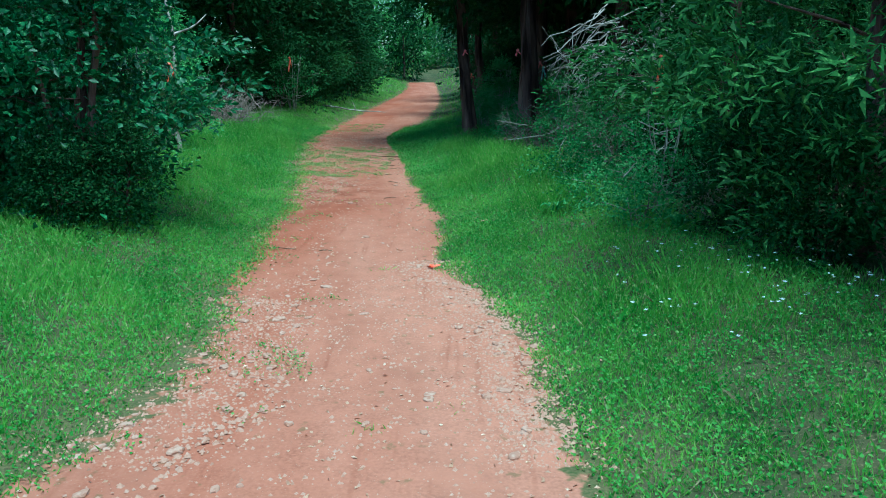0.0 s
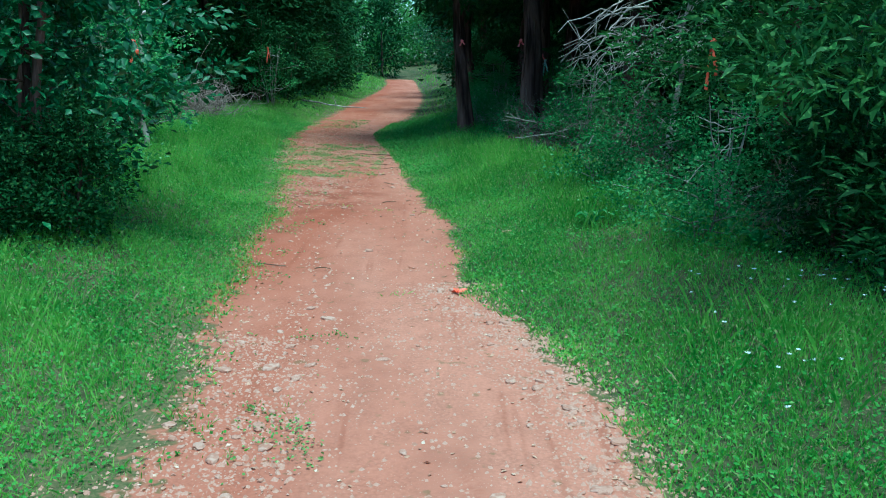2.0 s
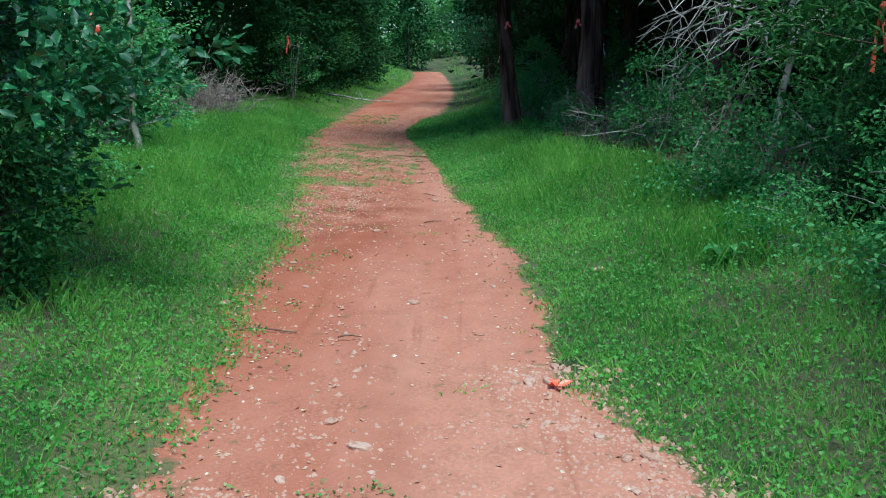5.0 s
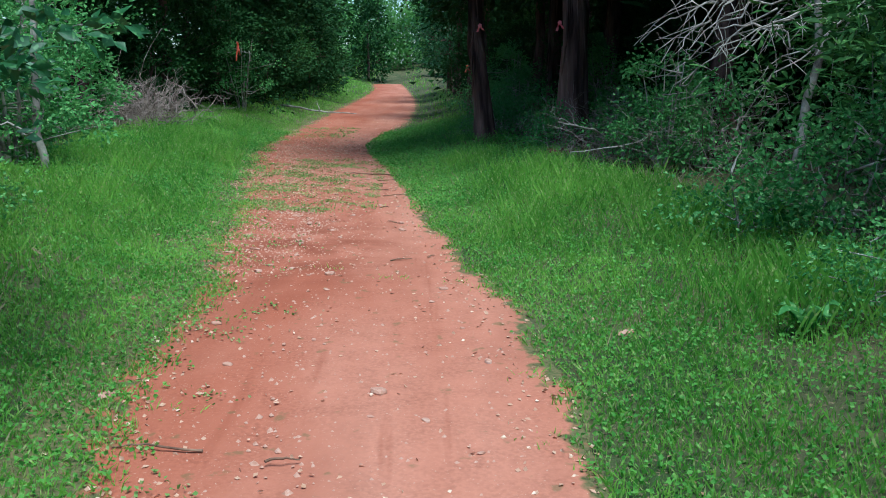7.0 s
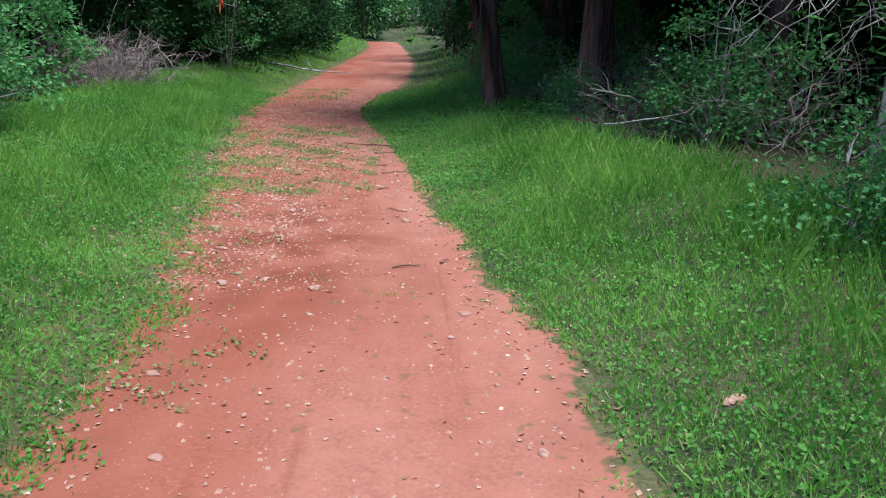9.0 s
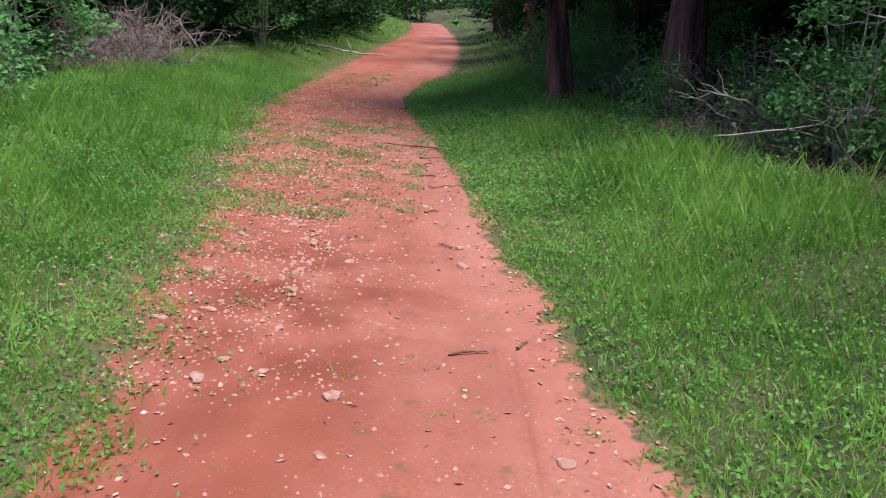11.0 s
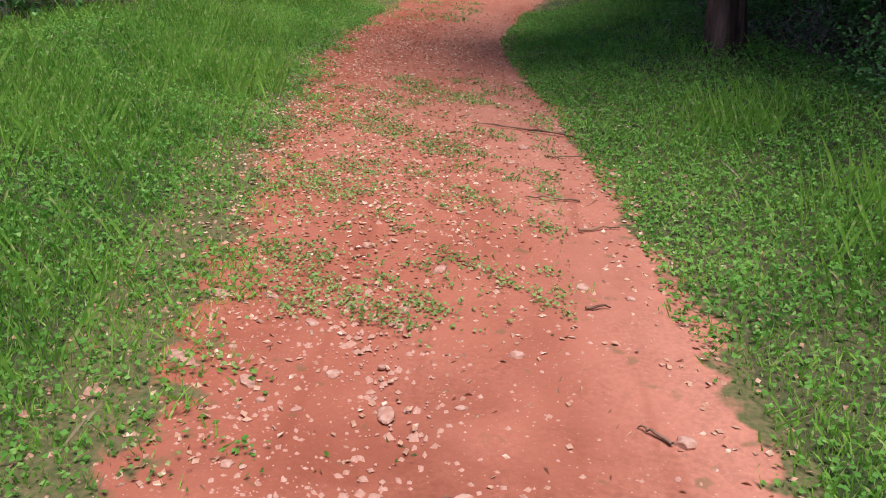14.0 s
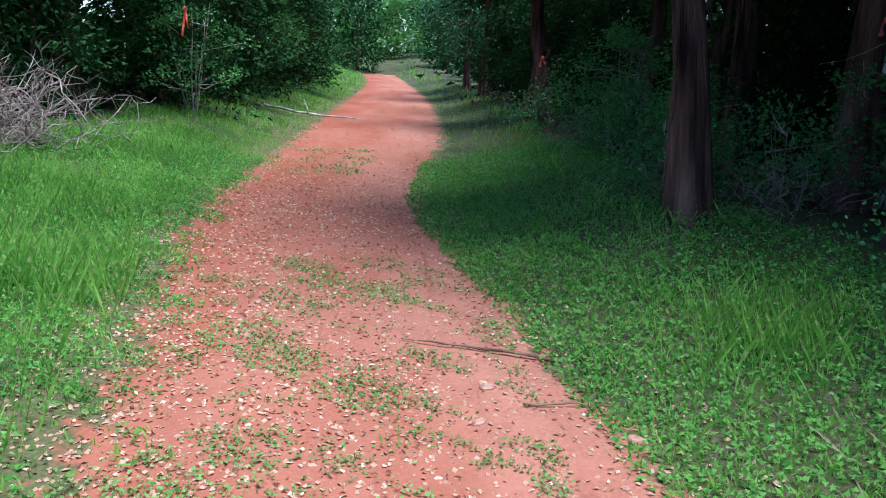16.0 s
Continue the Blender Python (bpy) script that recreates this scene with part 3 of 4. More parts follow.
def clover_bank(x, y):
    """One where low clover takes the place of grass: the right bank under the cedars."""
    r = edges(y)[1]
    near = smooth((y - 10.2 + 0.6 * wobble(x, y, 1.3)) / 1.4) * (x > r - 0.1)
    return near * np.clip(1.25 - 0.55 * smooth((x - r - 0.7) / 0.3) * (y < 12.4), 0, 1)


def tufted(x, y):
    """Tufts a hand or two across, between 0 and 1."""
    return np.clip(0.55 + 0.55 * wobble(x + 1, y, 6.3) + 0.35 * wobble(x, y + 4, 14.0), 0, 1)


def grass_field(name, n, box_, tall, wide, seed, label):
    rng = np.random.default_rng(seed)
    x, y = scatter(n, *box_, rng)
    keep = (cover(x, y) > rng.uniform(0.0, 0.9, n)) & (rng.uniform(size=n) > 0.8 * clover_bank(x, y))
    keep &= tufted(x, y) > rng.uniform(0.0, 0.55, n)
    x, y = x[keep], y[keep]
    h = tall * lush(x, y) * (0.55 + 0.75 * tufted(x, y)) * rng.uniform(0.45, 1.25, len(x)) + 0.02
    v, f = blades(x, y, h, wide * rng.uniform(0.6, 1.3, len(x)), rng)
    return tagged(new(name, mesh_of(name, v, f, M_GRASS)), label, "grass", kind="stuff")


grass_field("grass", 170000, (-4.2, 4.0, 0.2, 11.5), 0.125, 0.0060, 51, "fresh green grass beside the path")
grass_field("grass", 135000, (-4.8, 2.6, 11.0, 24.0), 0.16, 0.0065, 52, "fresh green grass on both banks")
grass_field("grass", 60000, (-5.4, 3.0, 24.0, 46.0), 0.18, 0.016, 53, "grass along the far stretch of path")
grass_field("grass", 22000, (-9, 7, 46.0, 100.0), 0.30, 0.06, 54, "pale grass of the far clearing")

# short dense turf along both edges
turf = []
for lo, hi, n, w_ in ((0.9, 11.0, 42000, 0.007), (11.0, 20.0, 18000, 0.010)):
    g = np.random.default_rng(int(hi))
    y = g.uniform(lo, hi, n)
    l, r = edges(y)
    off = g.uniform(-0.1, 0.95, n)
    x = np.where(g.uniform(size=n) < 0.5, l - off, r + off)
    k = cover(x, y) > g.uniform(0.0, 0.6, n)
    x, y = x[k], y[k]
    turf.append(blades(x, y, g.uniform(0.025, 0.075, len(x)), w_ * g.uniform(0.7, 1.3, len(x)), g, 0.6))
tagged(new("turf", mesh_of("turf", *joined(turf), M_GRASS)), "short dense grass creeping over the path's edges", "grass", kind="stuff")

# taller clumps
rng = np.random.default_rng(60)
vs = []
for cx, cy, rad, n, tall in ((2.2, 6.9, 0.5, 700, 0.30), (1.9, 10.2, 0.7, 1000, 0.30), (1.5, 11.6, 0.6, 900, 0.30), (1.2, 9.4, 0.5, 600, 0.22), (2.2, 8.6, 0.5, 700, 0.28),
                             (-2.4, 10.6, 0.7, 900, 0.24), (-2.9, 12.6, 0.8, 1100, 0.28), (-2.7, 14.6, 0.7, 1100, 0.32), (-3.2, 16.6, 0.8, 1000, 0.30), (-3.5, 19.6, 0.8, 900, 0.28), (1.0, 13.6, 0.4, 500, 0.24),
                             (-2.2, 9.0, 0.6, 700, 0.20), (-1.9, 3.6, 0.6, 700, 0.22), (2.5, 3.2, 0.6, 700, 0.24)):
    x, y = cx + rng.normal(size=n) * rad * 0.5, cy + rng.normal(size=n) * rad * 0.6
    k = dirt_depth(x, y) < -0.25
    x, y = x[k], y[k]
    vs.append(blades(x, y, tall * rng.uniform(0.5, 1.2, len(x)), np.full(len(x), 0.004), rng, 0.3))
tagged(new("tall_grass", mesh_of("tall_grass", *joined(vs), M_GRASS)), "taller tufts of green grass on the banks", "grass", kind="stuff")

# dry blades among the green
x, y = scatter(9000, -4.5, 4.2, 0.8, 20, rng)
x[:1600], y[:1600] = rng.uniform(1.7, 3.2, 1600), rng.uniform(10.6, 14.2, 1600)
k = (dirt_depth(x, y) < -0.12) & (wobble(x, y, 1.7) > 0.15) | (np.arange(9000) < 1600)
v, f = blades(x[k], y[k], rng.uniform(0.04, 0.14, k.sum()), np.full(k.sum(), 0.0028), rng, 0.6)
tagged(new("dry_grass", mesh_of("dry_grass", v, f, M_DRY)), "straw coloured dry blades among green grass", "grass", kind="stuff")


def weeds(name, n, box_, leaf, seed, label, inside=0.0, soft_rim=0.25, big_far=False):
    """Small round-leaved weeds close to the ground; inside lets sparse tufts grow on the track."""
    rng = np.random.default_rng(seed)
    x, y = scatter(n, *box_, rng)
    d = -dirt_depth(x, y)
    patch = wobble(x, y, 1.9) + 0.8 * wobble(x + 7, y, 5.3) + 0.7 * wobble(x, y + 2, 13.0)
    k = (cover(x, y) > rng.uniform(0.0, 0.5, n)) & (patch > -0.8)
    k |= (rng.uniform(size=n) < clover_bank(x, y)) & (d > 0.0) & (d < 2.2)
    if inside:
        k = (d < 0.15) & (patch > inside + soft_rim * rng.normal(size=n))
    x, y, d = x[k], y[k], d[k]
    m = len(x)
    z = height(x, y) + np.abs(rng.normal(size=m)) * np.clip(0.02 + 0.05 * d, 0.012, 0.055) + 0.012
    way = rng.normal(size=(m, 3)) * (1, 1, 0.35) + (0, 0, 0.25)
    v, f = leaf_cloud(np.stack([x, y, z], 1), way, leaf, leaf * 0.85, rng, 0.15, big_far)
    return tagged(new(name, mesh_of(name, v, f, M_CREEP if inside else M_CLOVER)), label, "weeds", kind="stuff")


weeds("low_weeds", 105000, (-3.4, 3.6, 0.2, 11.0), 0.022, 71, "low round-leaved green weeds among the grass")
weeds("low_weeds", 150000, (-4.2, 2.4, 11.0, 21.0), 0.027, 72, "low clover-like ground cover beside the path", big_far=True)
weeds("low_weeds", 56000, (-2.6, -0.1, 10.9, 15.6), 0.017, 73, "sparse weeds creeping over the clay", 0.45, 0.35)
weeds("low_weeds", 2600, (-2.3, -0.9, 19.6, 22.2), 0.03, 74, "sparse weeds creeping over the clay", 0.45, 0.35)
weeds("low_weeds", 6000, (-0.9, 0.2, 1.6, 4.0), 0.018, 75, "sparse weeds creeping over the clay", 0.75)
weeds("low_weeds", 9000, (-1.3, -0.4, 4.4, 11.0), 0.02, 76, "sparse weeds creeping over the clay", 0.85)

# tufts standing on the bare clay
vs = []
for cx, cy in ((0.62, 1.55), (1.02, 1.85), (0.42, 4.85), (-0.05, 2.9), (-0.2, 2.4), (-0.3, 8.6), (0.1, 8.3), (-0.75, 7.4), (-0.9, 5.8), (-0.7, 6.1), (0.75, 5.75), (0.8, 6.4), (0.9, 5.0),
               (-0.5, 11.9), (-0.2, 12.4), (-0.1, 11.3), (-0.15, 13.2), (-0.6, 12.9), (-1.3, 20.9), (-1.7, 21.3), (-0.95, 12.2), (0.55, 8.2)):
    n = 26
    a, r = rng.uniform(0, 2 * np.pi, n), rng.uniform(0, 0.10, n)
    vs.append(blades(cx + np.cos(a) * r * 1.4, cy + np.sin(a) * r, rng.uniform(0.015, 0.05, n), np.full(n, 0.007), rng, 0.9))
tagged(new("grass_tufts", mesh_of("grass_tufts", *joined(vs), M_GRASS)), "small green tufts on bare clay", "grass", kind="stuff")

# white blossoms in the weeds
n = 90
x, y = rng.uniform(2.1, 3.7, n), rng.uniform(2.2, 4.4, n)
z = height(x, y) + rng.uniform(0.12, 0.24, n)
at = np.repeat(np.stack([x, y, z], 1), 5, 0)
a = np.tile(np.arange(5) * 2 * np.pi / 5, n)
v, f = leaf_cloud(at, np.stack([np.cos(a), np.sin(a), np.full(5 * n, 0.35)], 1), 0.016, 0.011, rng, 0.1)
tagged(new("blossoms", mesh_of("blossoms", v, f, M_PETAL)), "tiny white blossoms among the grass", "flowers", kind="stuff")

# ---------------- fallen leaves and grit ----------------
x, y = scatter(120000, -2.8, 1.9, 0.8, 26, rng)
d = dirt_depth(x, y)
weight = 0.045 + 1.2 * np.exp(-((y - 13.2) / 1.7) ** 2) * np.where(x < -0.35 - 0.12 * (y - 12), 1.0, 0.35) + 1.0 * np.exp(-((y - 17.5) / 2.2) ** 2) + 0.25 * (np.abs(d) < 0.15)
k = (rng.uniform(size=len(x)) < weight * 0.6) & (d > -0.5)
x, y = x[k], y[k]
way = rng.normal(size=(len(x), 3)) * (1, 1, 0.10)
v, f = leaf_cloud(np.stack([x, y, height(x, y) + 0.011], 1), way, 0.027, 0.019, rng, 0.12)
tagged(new("fallen_leaves", mesh_of("fallen_leaves", v, f, M_LITTER)), "brown and straw coloured dead leaves on clay", "leaves", kind="stuff")


def pebble(seed, sides=7):
    """A worn angular stone of unit size: a squashed, dented ball of few faces."""
    rng = np.random.default_rng(seed)
    bm = bmesh.new()
    bmesh.ops.create_icosphere(bm, subdivisions=2, radius=0.5)
    for q in bm.verts:
        q.co *= 1 + 0.30 * noise.noise(q.co * 3.1 + Vector((seed * 3.7, 0, 0))) + rng.normal() * 0.03
        q.co.z = min(q.co.z * 0.6, 0.2)
        q.co.x *= 1.0 + 0.3 * math.sin(seed)
    me = bpy.data.meshes.new("stone")
    bm.to_mesh(me)
    bm.free()
    me.materials.append(M_STONE)
    return me


STONES = [pebble(s) for s in range(8)]


def stone_zone(n):
    """Where loose stones lie: thick along the edges at the start, on the redder shoulder further on, thin elsewhere."""
    out = []
    while len(out) < n:
        u = rng.uniform()
        if u < 0.18:
            y = rng.uniform(0.9, 4.6)
            l, r = edges(y)
            x = rng.uniform(l - 0.1, r + 0.05)
        elif u < 0.48:
            y = rng.uniform(1.2, 5.2)
            x = edges(y)[1] + rng.normal() * 0.15 - 0.06
        elif u < 0.66:
            y = rng.uniform(1.2, 4.0)
            x = edges(y)[0] + rng.normal() * 0.22 + 0.12
        elif u < 0.79:
            y = rng.uniform(8.4, 11.2)
            x = edges(y)[0] + rng.normal() * 0.35 + 0.15
        else:
            y = rng.uniform(1.2, 16)
            l, r = edges(y)
            x = rng.uniform(l + 0.1, r - 0.05)
        out.append((x, y))
    return np.array(out)


# fine gravel, one sheet of stones
spots = stone_zone(19000)
pv = np.array([(0.5, 0.1, -0.3), (0, 0.45, -0.3), (-0.45, 0, -0.3), (0.05, -0.4, -0.3), (0.05, 0, 0.3)])
pf = np.array([(0, 1, 4), (1, 2, 4), (2, 3, 4), (3, 0, 4)])
m = len(spots)
size = 0.007 + np.where(spots[:, 1] < 5.2, 0.044, 0.032) * rng.uniform(size=m) ** 2.4
ang = rng.uniform(0, 2 * np.pi, m)
rot = np.stack([np.stack([np.cos(ang), -np.sin(ang)], -1), np.stack([np.sin(ang), np.cos(ang)], -1)], 1)
gv = np.repeat(pv[None], m, 0) * size[:, None, None] * rng.uniform(0.7, 1.5, (m, 1, 3)) * (1, 1, 0.7)
gv[..., :2] = np.einsum("nij,nkj->nki", rot, gv[..., :2])
gv += np.stack([spots[:, 0], spots[:, 1], height(spots[:, 0], spots[:, 1]) + 0.008], 1)[:, None]
gf = (pf[None] + (np.arange(m) * len(pv))[:, None, None]).reshape(-1, 3)
part("gravel", mesh_of("gravel", gv.reshape(-1, 3), gf, M_STONE), track, "fine pinkish gravel")["kind"] = "stuff"

# ---------------- brush pile, dead twigs, fallen branches ----------------


def twigs(name, n, spread, tall, rng, length=0.8, thick=0.007, arch=0.5, forks=2, mat=None):
    """A tangle of thin dead stems, each with side twigs."""
    pieces = []
    for k in range(n):
        a = rng.uniform(0, 2 * np.pi)
        foot = np.array([rng.normal() * spread * 0.4, rng.normal() * spread * 0.4, rng.uniform(-0.02, tall * 0.35)])
        ln = length * rng.uniform(0.5, 1.3)
        tip = foot + np.array([math.cos(a) * ln * 0.7, math.sin(a) * ln * 0.7, tall * rng.uniform(0.15, 0.9)])
        p = bent(foot, tip, rng, 7, arch * rng.uniform(0, 0.8), 0.06)
        p[:, 2] = np.maximum(p[:, 2], 0.01)
        pieces.append(tube(p, np.linspace(thick, thick * 0.3, 7) * rng.uniform(0.6, 1.4), 4))
        for _ in range(forks):
            j = rng.integers(2, 6)
            q = p[j] + rng.normal(size=3) * ln * 0.25 + (0, 0, 0.05)
            pieces.append(tube(bent(p[j], q, rng, 4, 0.1, 0.08), np.linspace(thick * 0.5, thick * 0.2, 4), 3))
    return mesh_of(name, *joined(pieces), mat or M_TWIG)


pile = tagged(new("brush_pile", twigs("brush_pile", 160, 1.05, 0.95, rng, 0.95, 0.009, 0.5, 4, M_BRUSH)), "heap of bare brown dead branches on grass", "brush pile")
pile.matrix_basis = place(pile, -4.55, 18.4)
tangle = tagged(new("dead_branches", twigs("dead_branches", 42, 0.9, 1.0, rng, 1.0, 0.0055, 0.3, 3, M_BRUSH)), "tangle of thin brown dead branches in undergrowth", "dead branches", "dead branches in undergrowth")
planted(tangle, [(3.6, 11.2, 0), (2.9, 12.3, 100), (2.2, 16.2, 40, 0.6), (1.55, 16.4, 200, 0.45), (3.5, 8.4, 80, 0.8), (2.5, 12.1, 150, 0.5), (2.15, 12.7, 20, 0.4), (-4.4, 17.2, 10, 0.6), (3.0, 13.9, 300, 0.9), (3.4, 5.6, 33, 0.7), (1.7, 20.9, 33, 0.6)])

hanging = []
for k in range(44):
    a = np.array([rng.uniform(3.1, 4.7), rng.uniform(9.6, 11.8), rng.uniform(1.7, 2.6)])
    b = a + np.array([rng.uniform(-1.1, 0.3), rng.uniform(-0.6, 0.4), rng.uniform(-0.5, 0.2)])
    p = bent(a, b, rng, 7, 0.45, 0.05)
    hanging.append(tube(p, np.linspace(0.012, 0.003, 7), 4))
    for _ in range(3):
        j = rng.integers(2, 6)
        hanging.append(tube(bent(p[j], p[j] + rng.normal(size=3) * 0.2 - (0, 0, 0.12), rng, 4, 0.2), np.linspace(0.005, 0.002, 4), 3))
v, f = joined(hanging)
stem = tube(bent((3.9, 10.8, 0.2), (4.1, 10.8, 3.2), rng, 8, 0, 0.03), np.linspace(0.05, 0.02, 8), 7)
dead = tagged(new("dead_tree"), "dead grey tree with drooping bare branches", "dead tree")
part("trunk", mesh_of("trunk", *stem, M_TWIG, True), dead)
part("branches", mesh_of("branches", v, f, M_TWIG), dead)["kind"] = "stuff"


def branch(name, pts, r, label, mat=None, side=6, seed=1, forks=0, group=""):
    """One fallen stick or branch lying along pts (x, y, height over the ground)."""
    g = np.random.default_rng(seed)
    p = np.array([(x, y, ground_z(x, y) + z) for x, y, z in pts])
    k = np.linspace(0, len(p) - 1, 9)
    q = np.stack([np.interp(k, np.arange(len(p)), p[:, c]) for c in range(3)], 1)
    q += g.normal(size=q.shape) * r * 0.5
    pieces = [tube(q, np.linspace(r, r * 0.45, 9), side, 0.08, g)]
    for _ in range(forks):
        j = g.integers(2, 8)
        pieces.append(tube(bent(q[j], q[j] + g.normal(size=3) * (0.25, 0.25, 0.12) + (0, 0, 0.08), g, 4), np.linspace(r * 0.5, r * 0.15, 4), 4))
    o = np.array([q[:, 0].mean(), q[:, 1].mean(), q[:, 2].min()])
    pieces = [(v_ - o, f_) for v_, f_ in pieces]
    ob = new(name, mesh_of(name, *joined(pieces), mat or M_STICK, True))
    ob.location = o
    return tagged(ob, label, "branch", group)


branch("fallen_branch", [(2.9, 12.9, 0.10), (2.2, 11.9, 0.45), (1.7, 11.2, 0.62)], 0.012, "bare grey branch reaching out over grass", M_TWIG, 5, 2, 7)
branch("fallen_branch", [(3.2, 12.2, 0.1), (2.4, 11.6, 0.3), (1.9, 11.6, 0.25)], 0.009, "bare grey branch leaning in undergrowth", M_TWIG, 5, 3, 5)
branch("fallen_branch", [(3.1, 14.6, 0.06), (2.4, 14.2, 0.2), (1.9, 13.6, 0.3)], 0.012, "thin pale branch lying among weeds", M_TWIG, 5, 4, 4)
branch("fallen_branch", [(-3.6, 28.0, 0.05), (-2.5, 28.5, 0.08), (-1.4, 28.2, 0.03)], 0.035, "grey branch fallen across the path's edge", M_TWIG, 6, 5, 3)
branch("red_log", [(1.88, 13.1, 0.06), (2.2, 13.0, 0.07)], 0.045, "short rotten reddish log among grass", rough_mat("rotten_wood", (0.13, 0.04, 0.035), (0.24, 0.09, 0.08), 8, 50), 8, 6)
for k, (x, y, a, ln) in enumerate(((0.18, 8.82, 10, 0.16), (0.40, 8.92, 60, 0.12), (-0.02, 11.14, 20, 0.10), (0.07, 10.36, 140, 0.10), (-0.30, 13.85, 160, 0.75), (-0.15, 12.4, 175, 0.28),
                                   (0.05, 12.0, 20, 0.2), (-0.68, 5.72, 170, 0.35), (-0.2, 5.6, 10, 0.12), (0.0, 13.2, 5, 0.35), (-0.4, 16.9, 170, 0.4), (-0.1, 15.4, 30, 0.2))):
    dx, dy = math.cos(radians(a)) * ln / 2, math.sin(radians(a)) * ln / 2
    branch("stick", [(x - dx, y - dy, 0.018), (x + dx * 0.2, y + dy * 0.3, 0.026), (x + dx, y + dy, 0.018)], 0.006 if ln < 0.5 else 0.009, "small dark brown stick lying on clay", None, 5, 10 + k, 0, "sticks on the path")

at = np.array([(0.83, 4.89, ground_z(0.83, 4.89) + 0.02)] * 5)
v, f = leaf_cloud(at, np.array([(1, 0.2, 0.3), (-1, 0.1, 0.2), (0.3, 1, 0.3), (0.2, -1, 0.2), (-0.6, 0.7, 0.5)]), 0.07, 0.04, rng, 0.3)
tagged(new("red_leaf", mesh_of("red_leaf", v, f, M_ORANGE)), "bright red dead leaf lying on clay", "leaf")

# ---------------- broad-leaved plant, stem with lost bark ----------------


def broad_plant(x, y, size=1.0):
    root = tagged(new("broadleaf_plant"), "fresh green plant with broad leaves in grass", "plant")
    g = np.random.default_rng(5)
    for k in range(7):
        a = k * 2.4
        s = np.linspace(0, 1, 7)
        up = 0.10 + 0.05 * (k % 3)
        w_ = 0.055 * np.sin(np.pi * (0.08 + 0.9 * s)) ** 0.8
        c = np.stack([s * 0.20, np.zeros(7), up * np.sin(s * 2.2) + 0.03], 1)
        v_ = np.concatenate([c + np.stack([0 * w_, w_, w_ * 0.35], 1), c, c - np.stack([0 * w_, w_, -w_ * 0.35], 1)])
        ca, sa = math.cos(a), math.sin(a)
        v_ = v_ @ np.array([[ca, sa, 0], [-sa, ca, 0], [0, 0, 1]]) * size
        i_ = np.arange(6)
        f_ = np.concatenate([np.stack([i_, i_ + 1, i_ + 8, i_ + 7], 1), np.stack([i_ + 7, i_ + 8, i_ + 15, i_ + 14], 1)])
        part("leaf", mesh_of("leaf", v_, f_, M_SHRUB, True), root)
    root.location = (x, y, ground_z(x, y))
    return root


broad_plant(2.06, 6.45, 0.75)
broad_plant(3.0, 5.1, 0.7)
branch("bare_stem", [(-3.40, 11.3, -0.05), (-3.40, 11.3, 0.5), (-3.36, 11.35, 1.6), (-3.42, 11.3, 2.6)], 0.045, "slim upright stem with pale lost bark", M_TWIG, 8, 44, 4)
branch("cut_trunk", [(1.73, 23.4, -0.05), (1.70, 23.4, 0.6), (1.60, 23.4, 1.35)], 0.10, "leaning broken cedar trunk with ribbon", M_BARK, 8, 45)

# ---------------- marking ribbons ----------------


def ribbon(x, y, z, mat, label, drop=0.28, face=0.0):
    """Flagging tape: a knot, a loop round the stem and two hanging, twisted ends."""
    root = tagged(new("ribbon"), label, "ribbon", "marking ribbons")
    for k, (sx, ln) in enumerate(((-0.02, drop), (0.025, drop * 0.7))):
        s = np.linspace(0, 1, 9)
        tw = 0.6 * np.sin(s * 4 + k)
        c = np.stack([sx * s * 2.0, 0.02 + 0.02 * np.sin(s * 5 + k), -s * ln], 1)
        e = np.stack([np.cos(tw), np.sin(tw), 0 * s], 1) * 0.016
        v_ = np.concatenate([c - e, c + e, c - e + (0, 0.0015, 0), c + e + (0, 0.0015, 0)])
        i_ = np.arange(8)
        f_ = np.concatenate([np.stack([i_, i_ + 1, i_ + 10, i_ + 9], 1), np.stack([i_ + 18, i_ + 27, i_ + 28, i_ + 19], 1)])
        part("tail", mesh_of("tail", v_, f_, mat, True), root)
    bm = bmesh.new()
    bmesh.ops.create_icosphere(bm, subdivisions=2, radius=0.03)
    for q in bm.verts:
        q.co *= 1 + 0.25 * math.sin(q.co.x * 190) * math.cos(q.co.z * 150)
        q.co.y *= 0.6
    me = bpy.data.meshes.new("knot")
    bm.to_mesh(me)
    bm.free()
    me.materials.append(mat)
    part("knot", me, root)
    root.matrix_basis = pose(x, y, z, 0, 0, face)


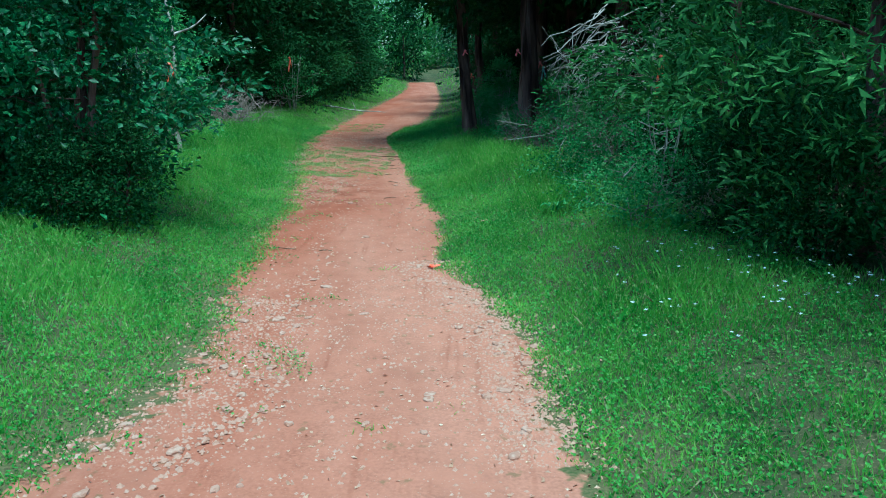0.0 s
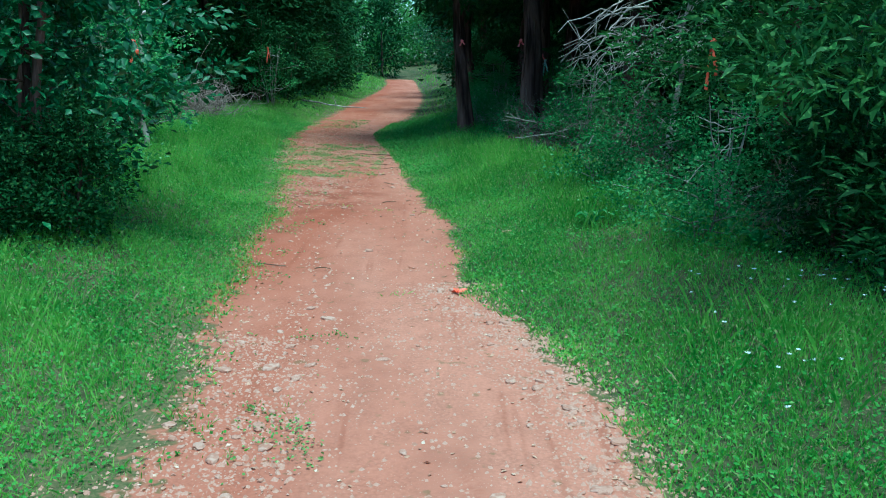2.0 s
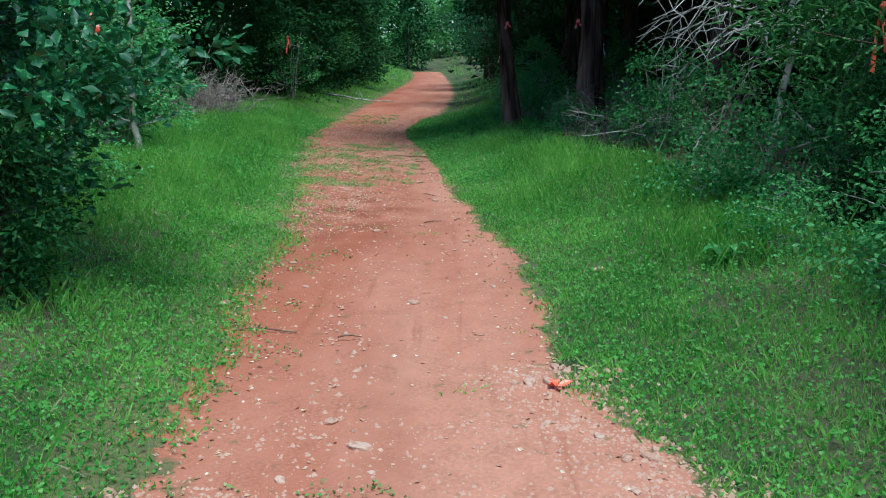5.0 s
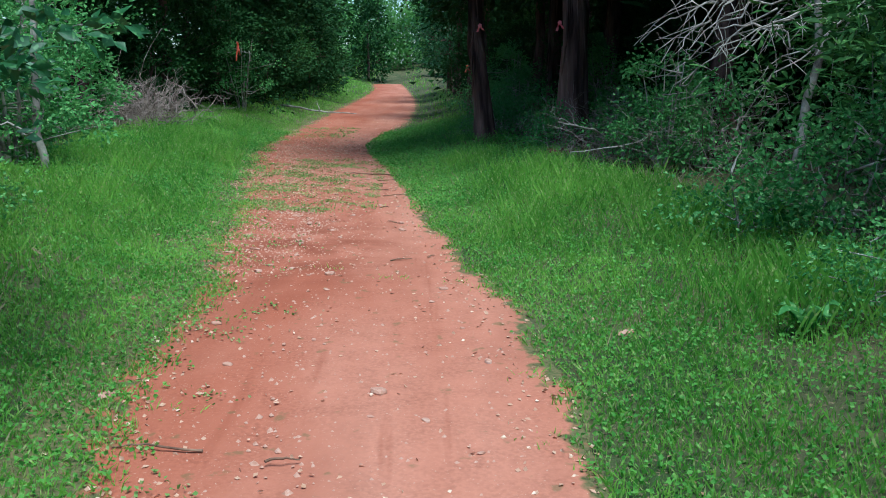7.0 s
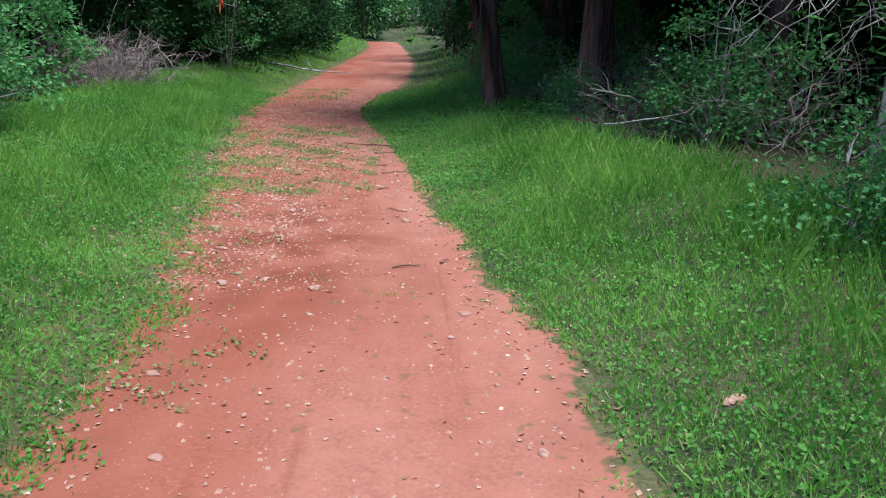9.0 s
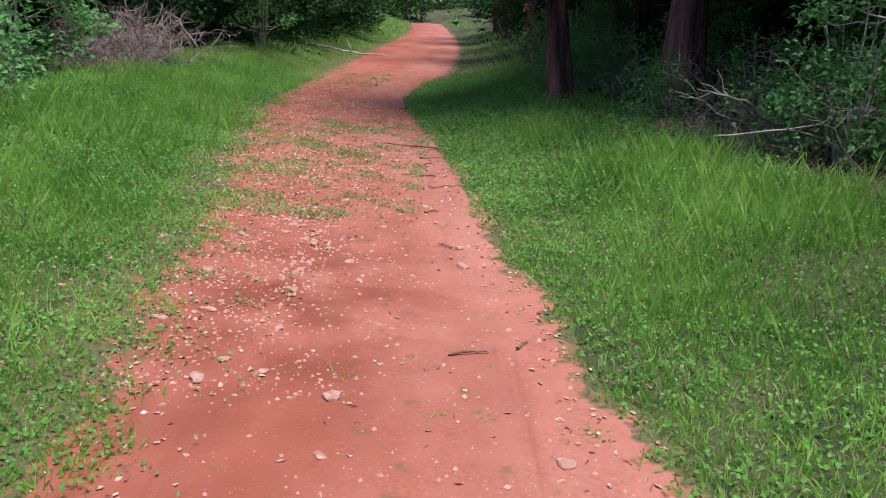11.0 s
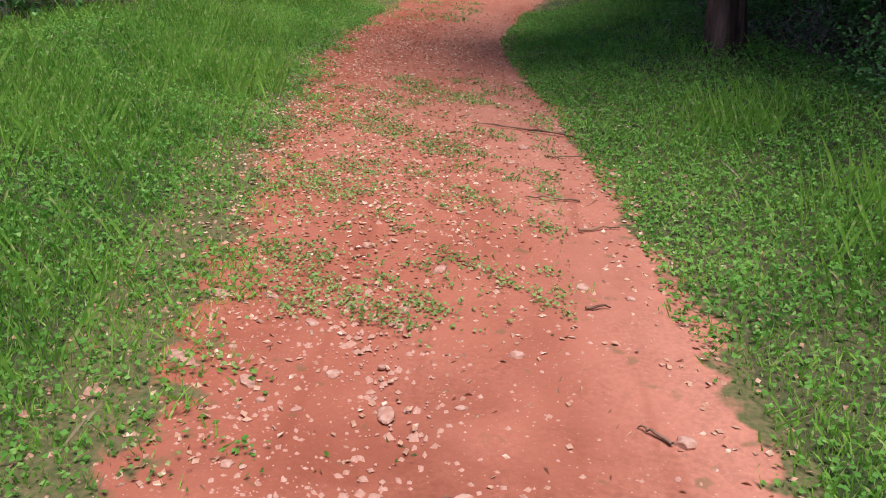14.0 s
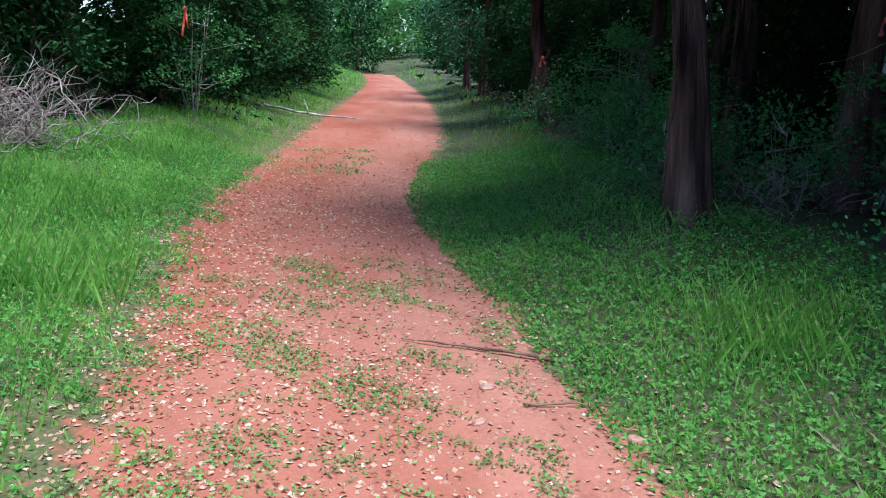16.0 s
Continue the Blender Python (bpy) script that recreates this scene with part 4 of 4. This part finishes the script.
ribbon(1.25, 15.66, 1.98, M_PINK, "pink marking ribbon tied round a cedar trunk", 0.09)
ribbon(2.26, 14.66, 1.98, M_PINK, "pink marking ribbon tied round a cedar trunk", 0.11)
ribbon(-3.78, 23.1, 1.90, M_ORANGE, "orange marking ribbon hanging from a shrub", 0.40)
ribbon(1.54, 23.28, 1.40, M_ORANGE, "orange marking ribbon on a broken trunk", 0.14)
ribbon(3.3, 7.3, 1.82, M_ORANGE, "orange marking ribbon hanging in a cedar", 0.45)
ribbon(-2.1, 7.2, 1.75, M_ORANGE, "orange marking ribbon among dark leaves", 0.20)
ribbon(2.86, 16.3, 1.74, M_PINK, "pink marking ribbon on a thin twig", 0.12)
ribbon(2.93, 16.3, 1.64, M_WHITE, "pale marking ribbon on a thin twig", 0.30)
branch("twig_stem", [(3.2, 16.45, 0.0), (3.15, 16.4, 0.8), (2.88, 16.33, 1.5)], 0.010, "thin upright twig with ribbons", M_TWIG, 5, 61, 3)

# ---------------- single stones on the track ----------------


def stone(x, y, size, n, turn=0.0, flat=1.0):
    ob = new("stone", STONES[n % 8])
    ob.parent = track
    ob.matrix_basis = Matrix.Translation((x, y, ground_z(x, y) + 0.008 + size * 0.05)) @ pose(0, 0, 0, 8 * math.sin(n), 6 * math.cos(n), turn) @ Matrix.Diagonal((size, size * 0.8, size * flat, 1))


for k, (x, y, s) in enumerate(((-0.606, 6.612, 0.085), (0.891, 2.02, 0.10), (0.295, 3.01, 0.045), (-0.27, 4.05, 0.085), (0.06, 4.1, 0.06), (-0.34, 9.70, 0.095), (-1.11, 9.79, 0.12),
                               (-0.61, 9.05, 0.08), (-0.86, 10.57, 0.08), (-0.46, 10.43, 0.05), (1.36, 6.94, 0.13), (-1.04, 6.23, 0.14), (-0.58, 8.6, 0.09), (-0.3, 8.4, 0.16), (-0.75, 8.7, 0.1),
                               (0.26, 12.37, 0.08), (-0.3, 13.4, 0.13), (-1.35, 10.6, 0.16), (-0.95, 9.2, 0.1), (0.2, 12.9, 0.14), (-0.28, 8.0, 0.07), (1.15, 4.3, 0.08))):
    stone(x, y, s * 0.62, k, 40 * k, 0.6)
for k, (x, y) in enumerate(stone_zone(250)):
    stone(x, y, 0.022 + 0.06 * rng.uniform() ** 2.0, k, 360 * rng.uniform(), rng.uniform(0.6, 1.0))
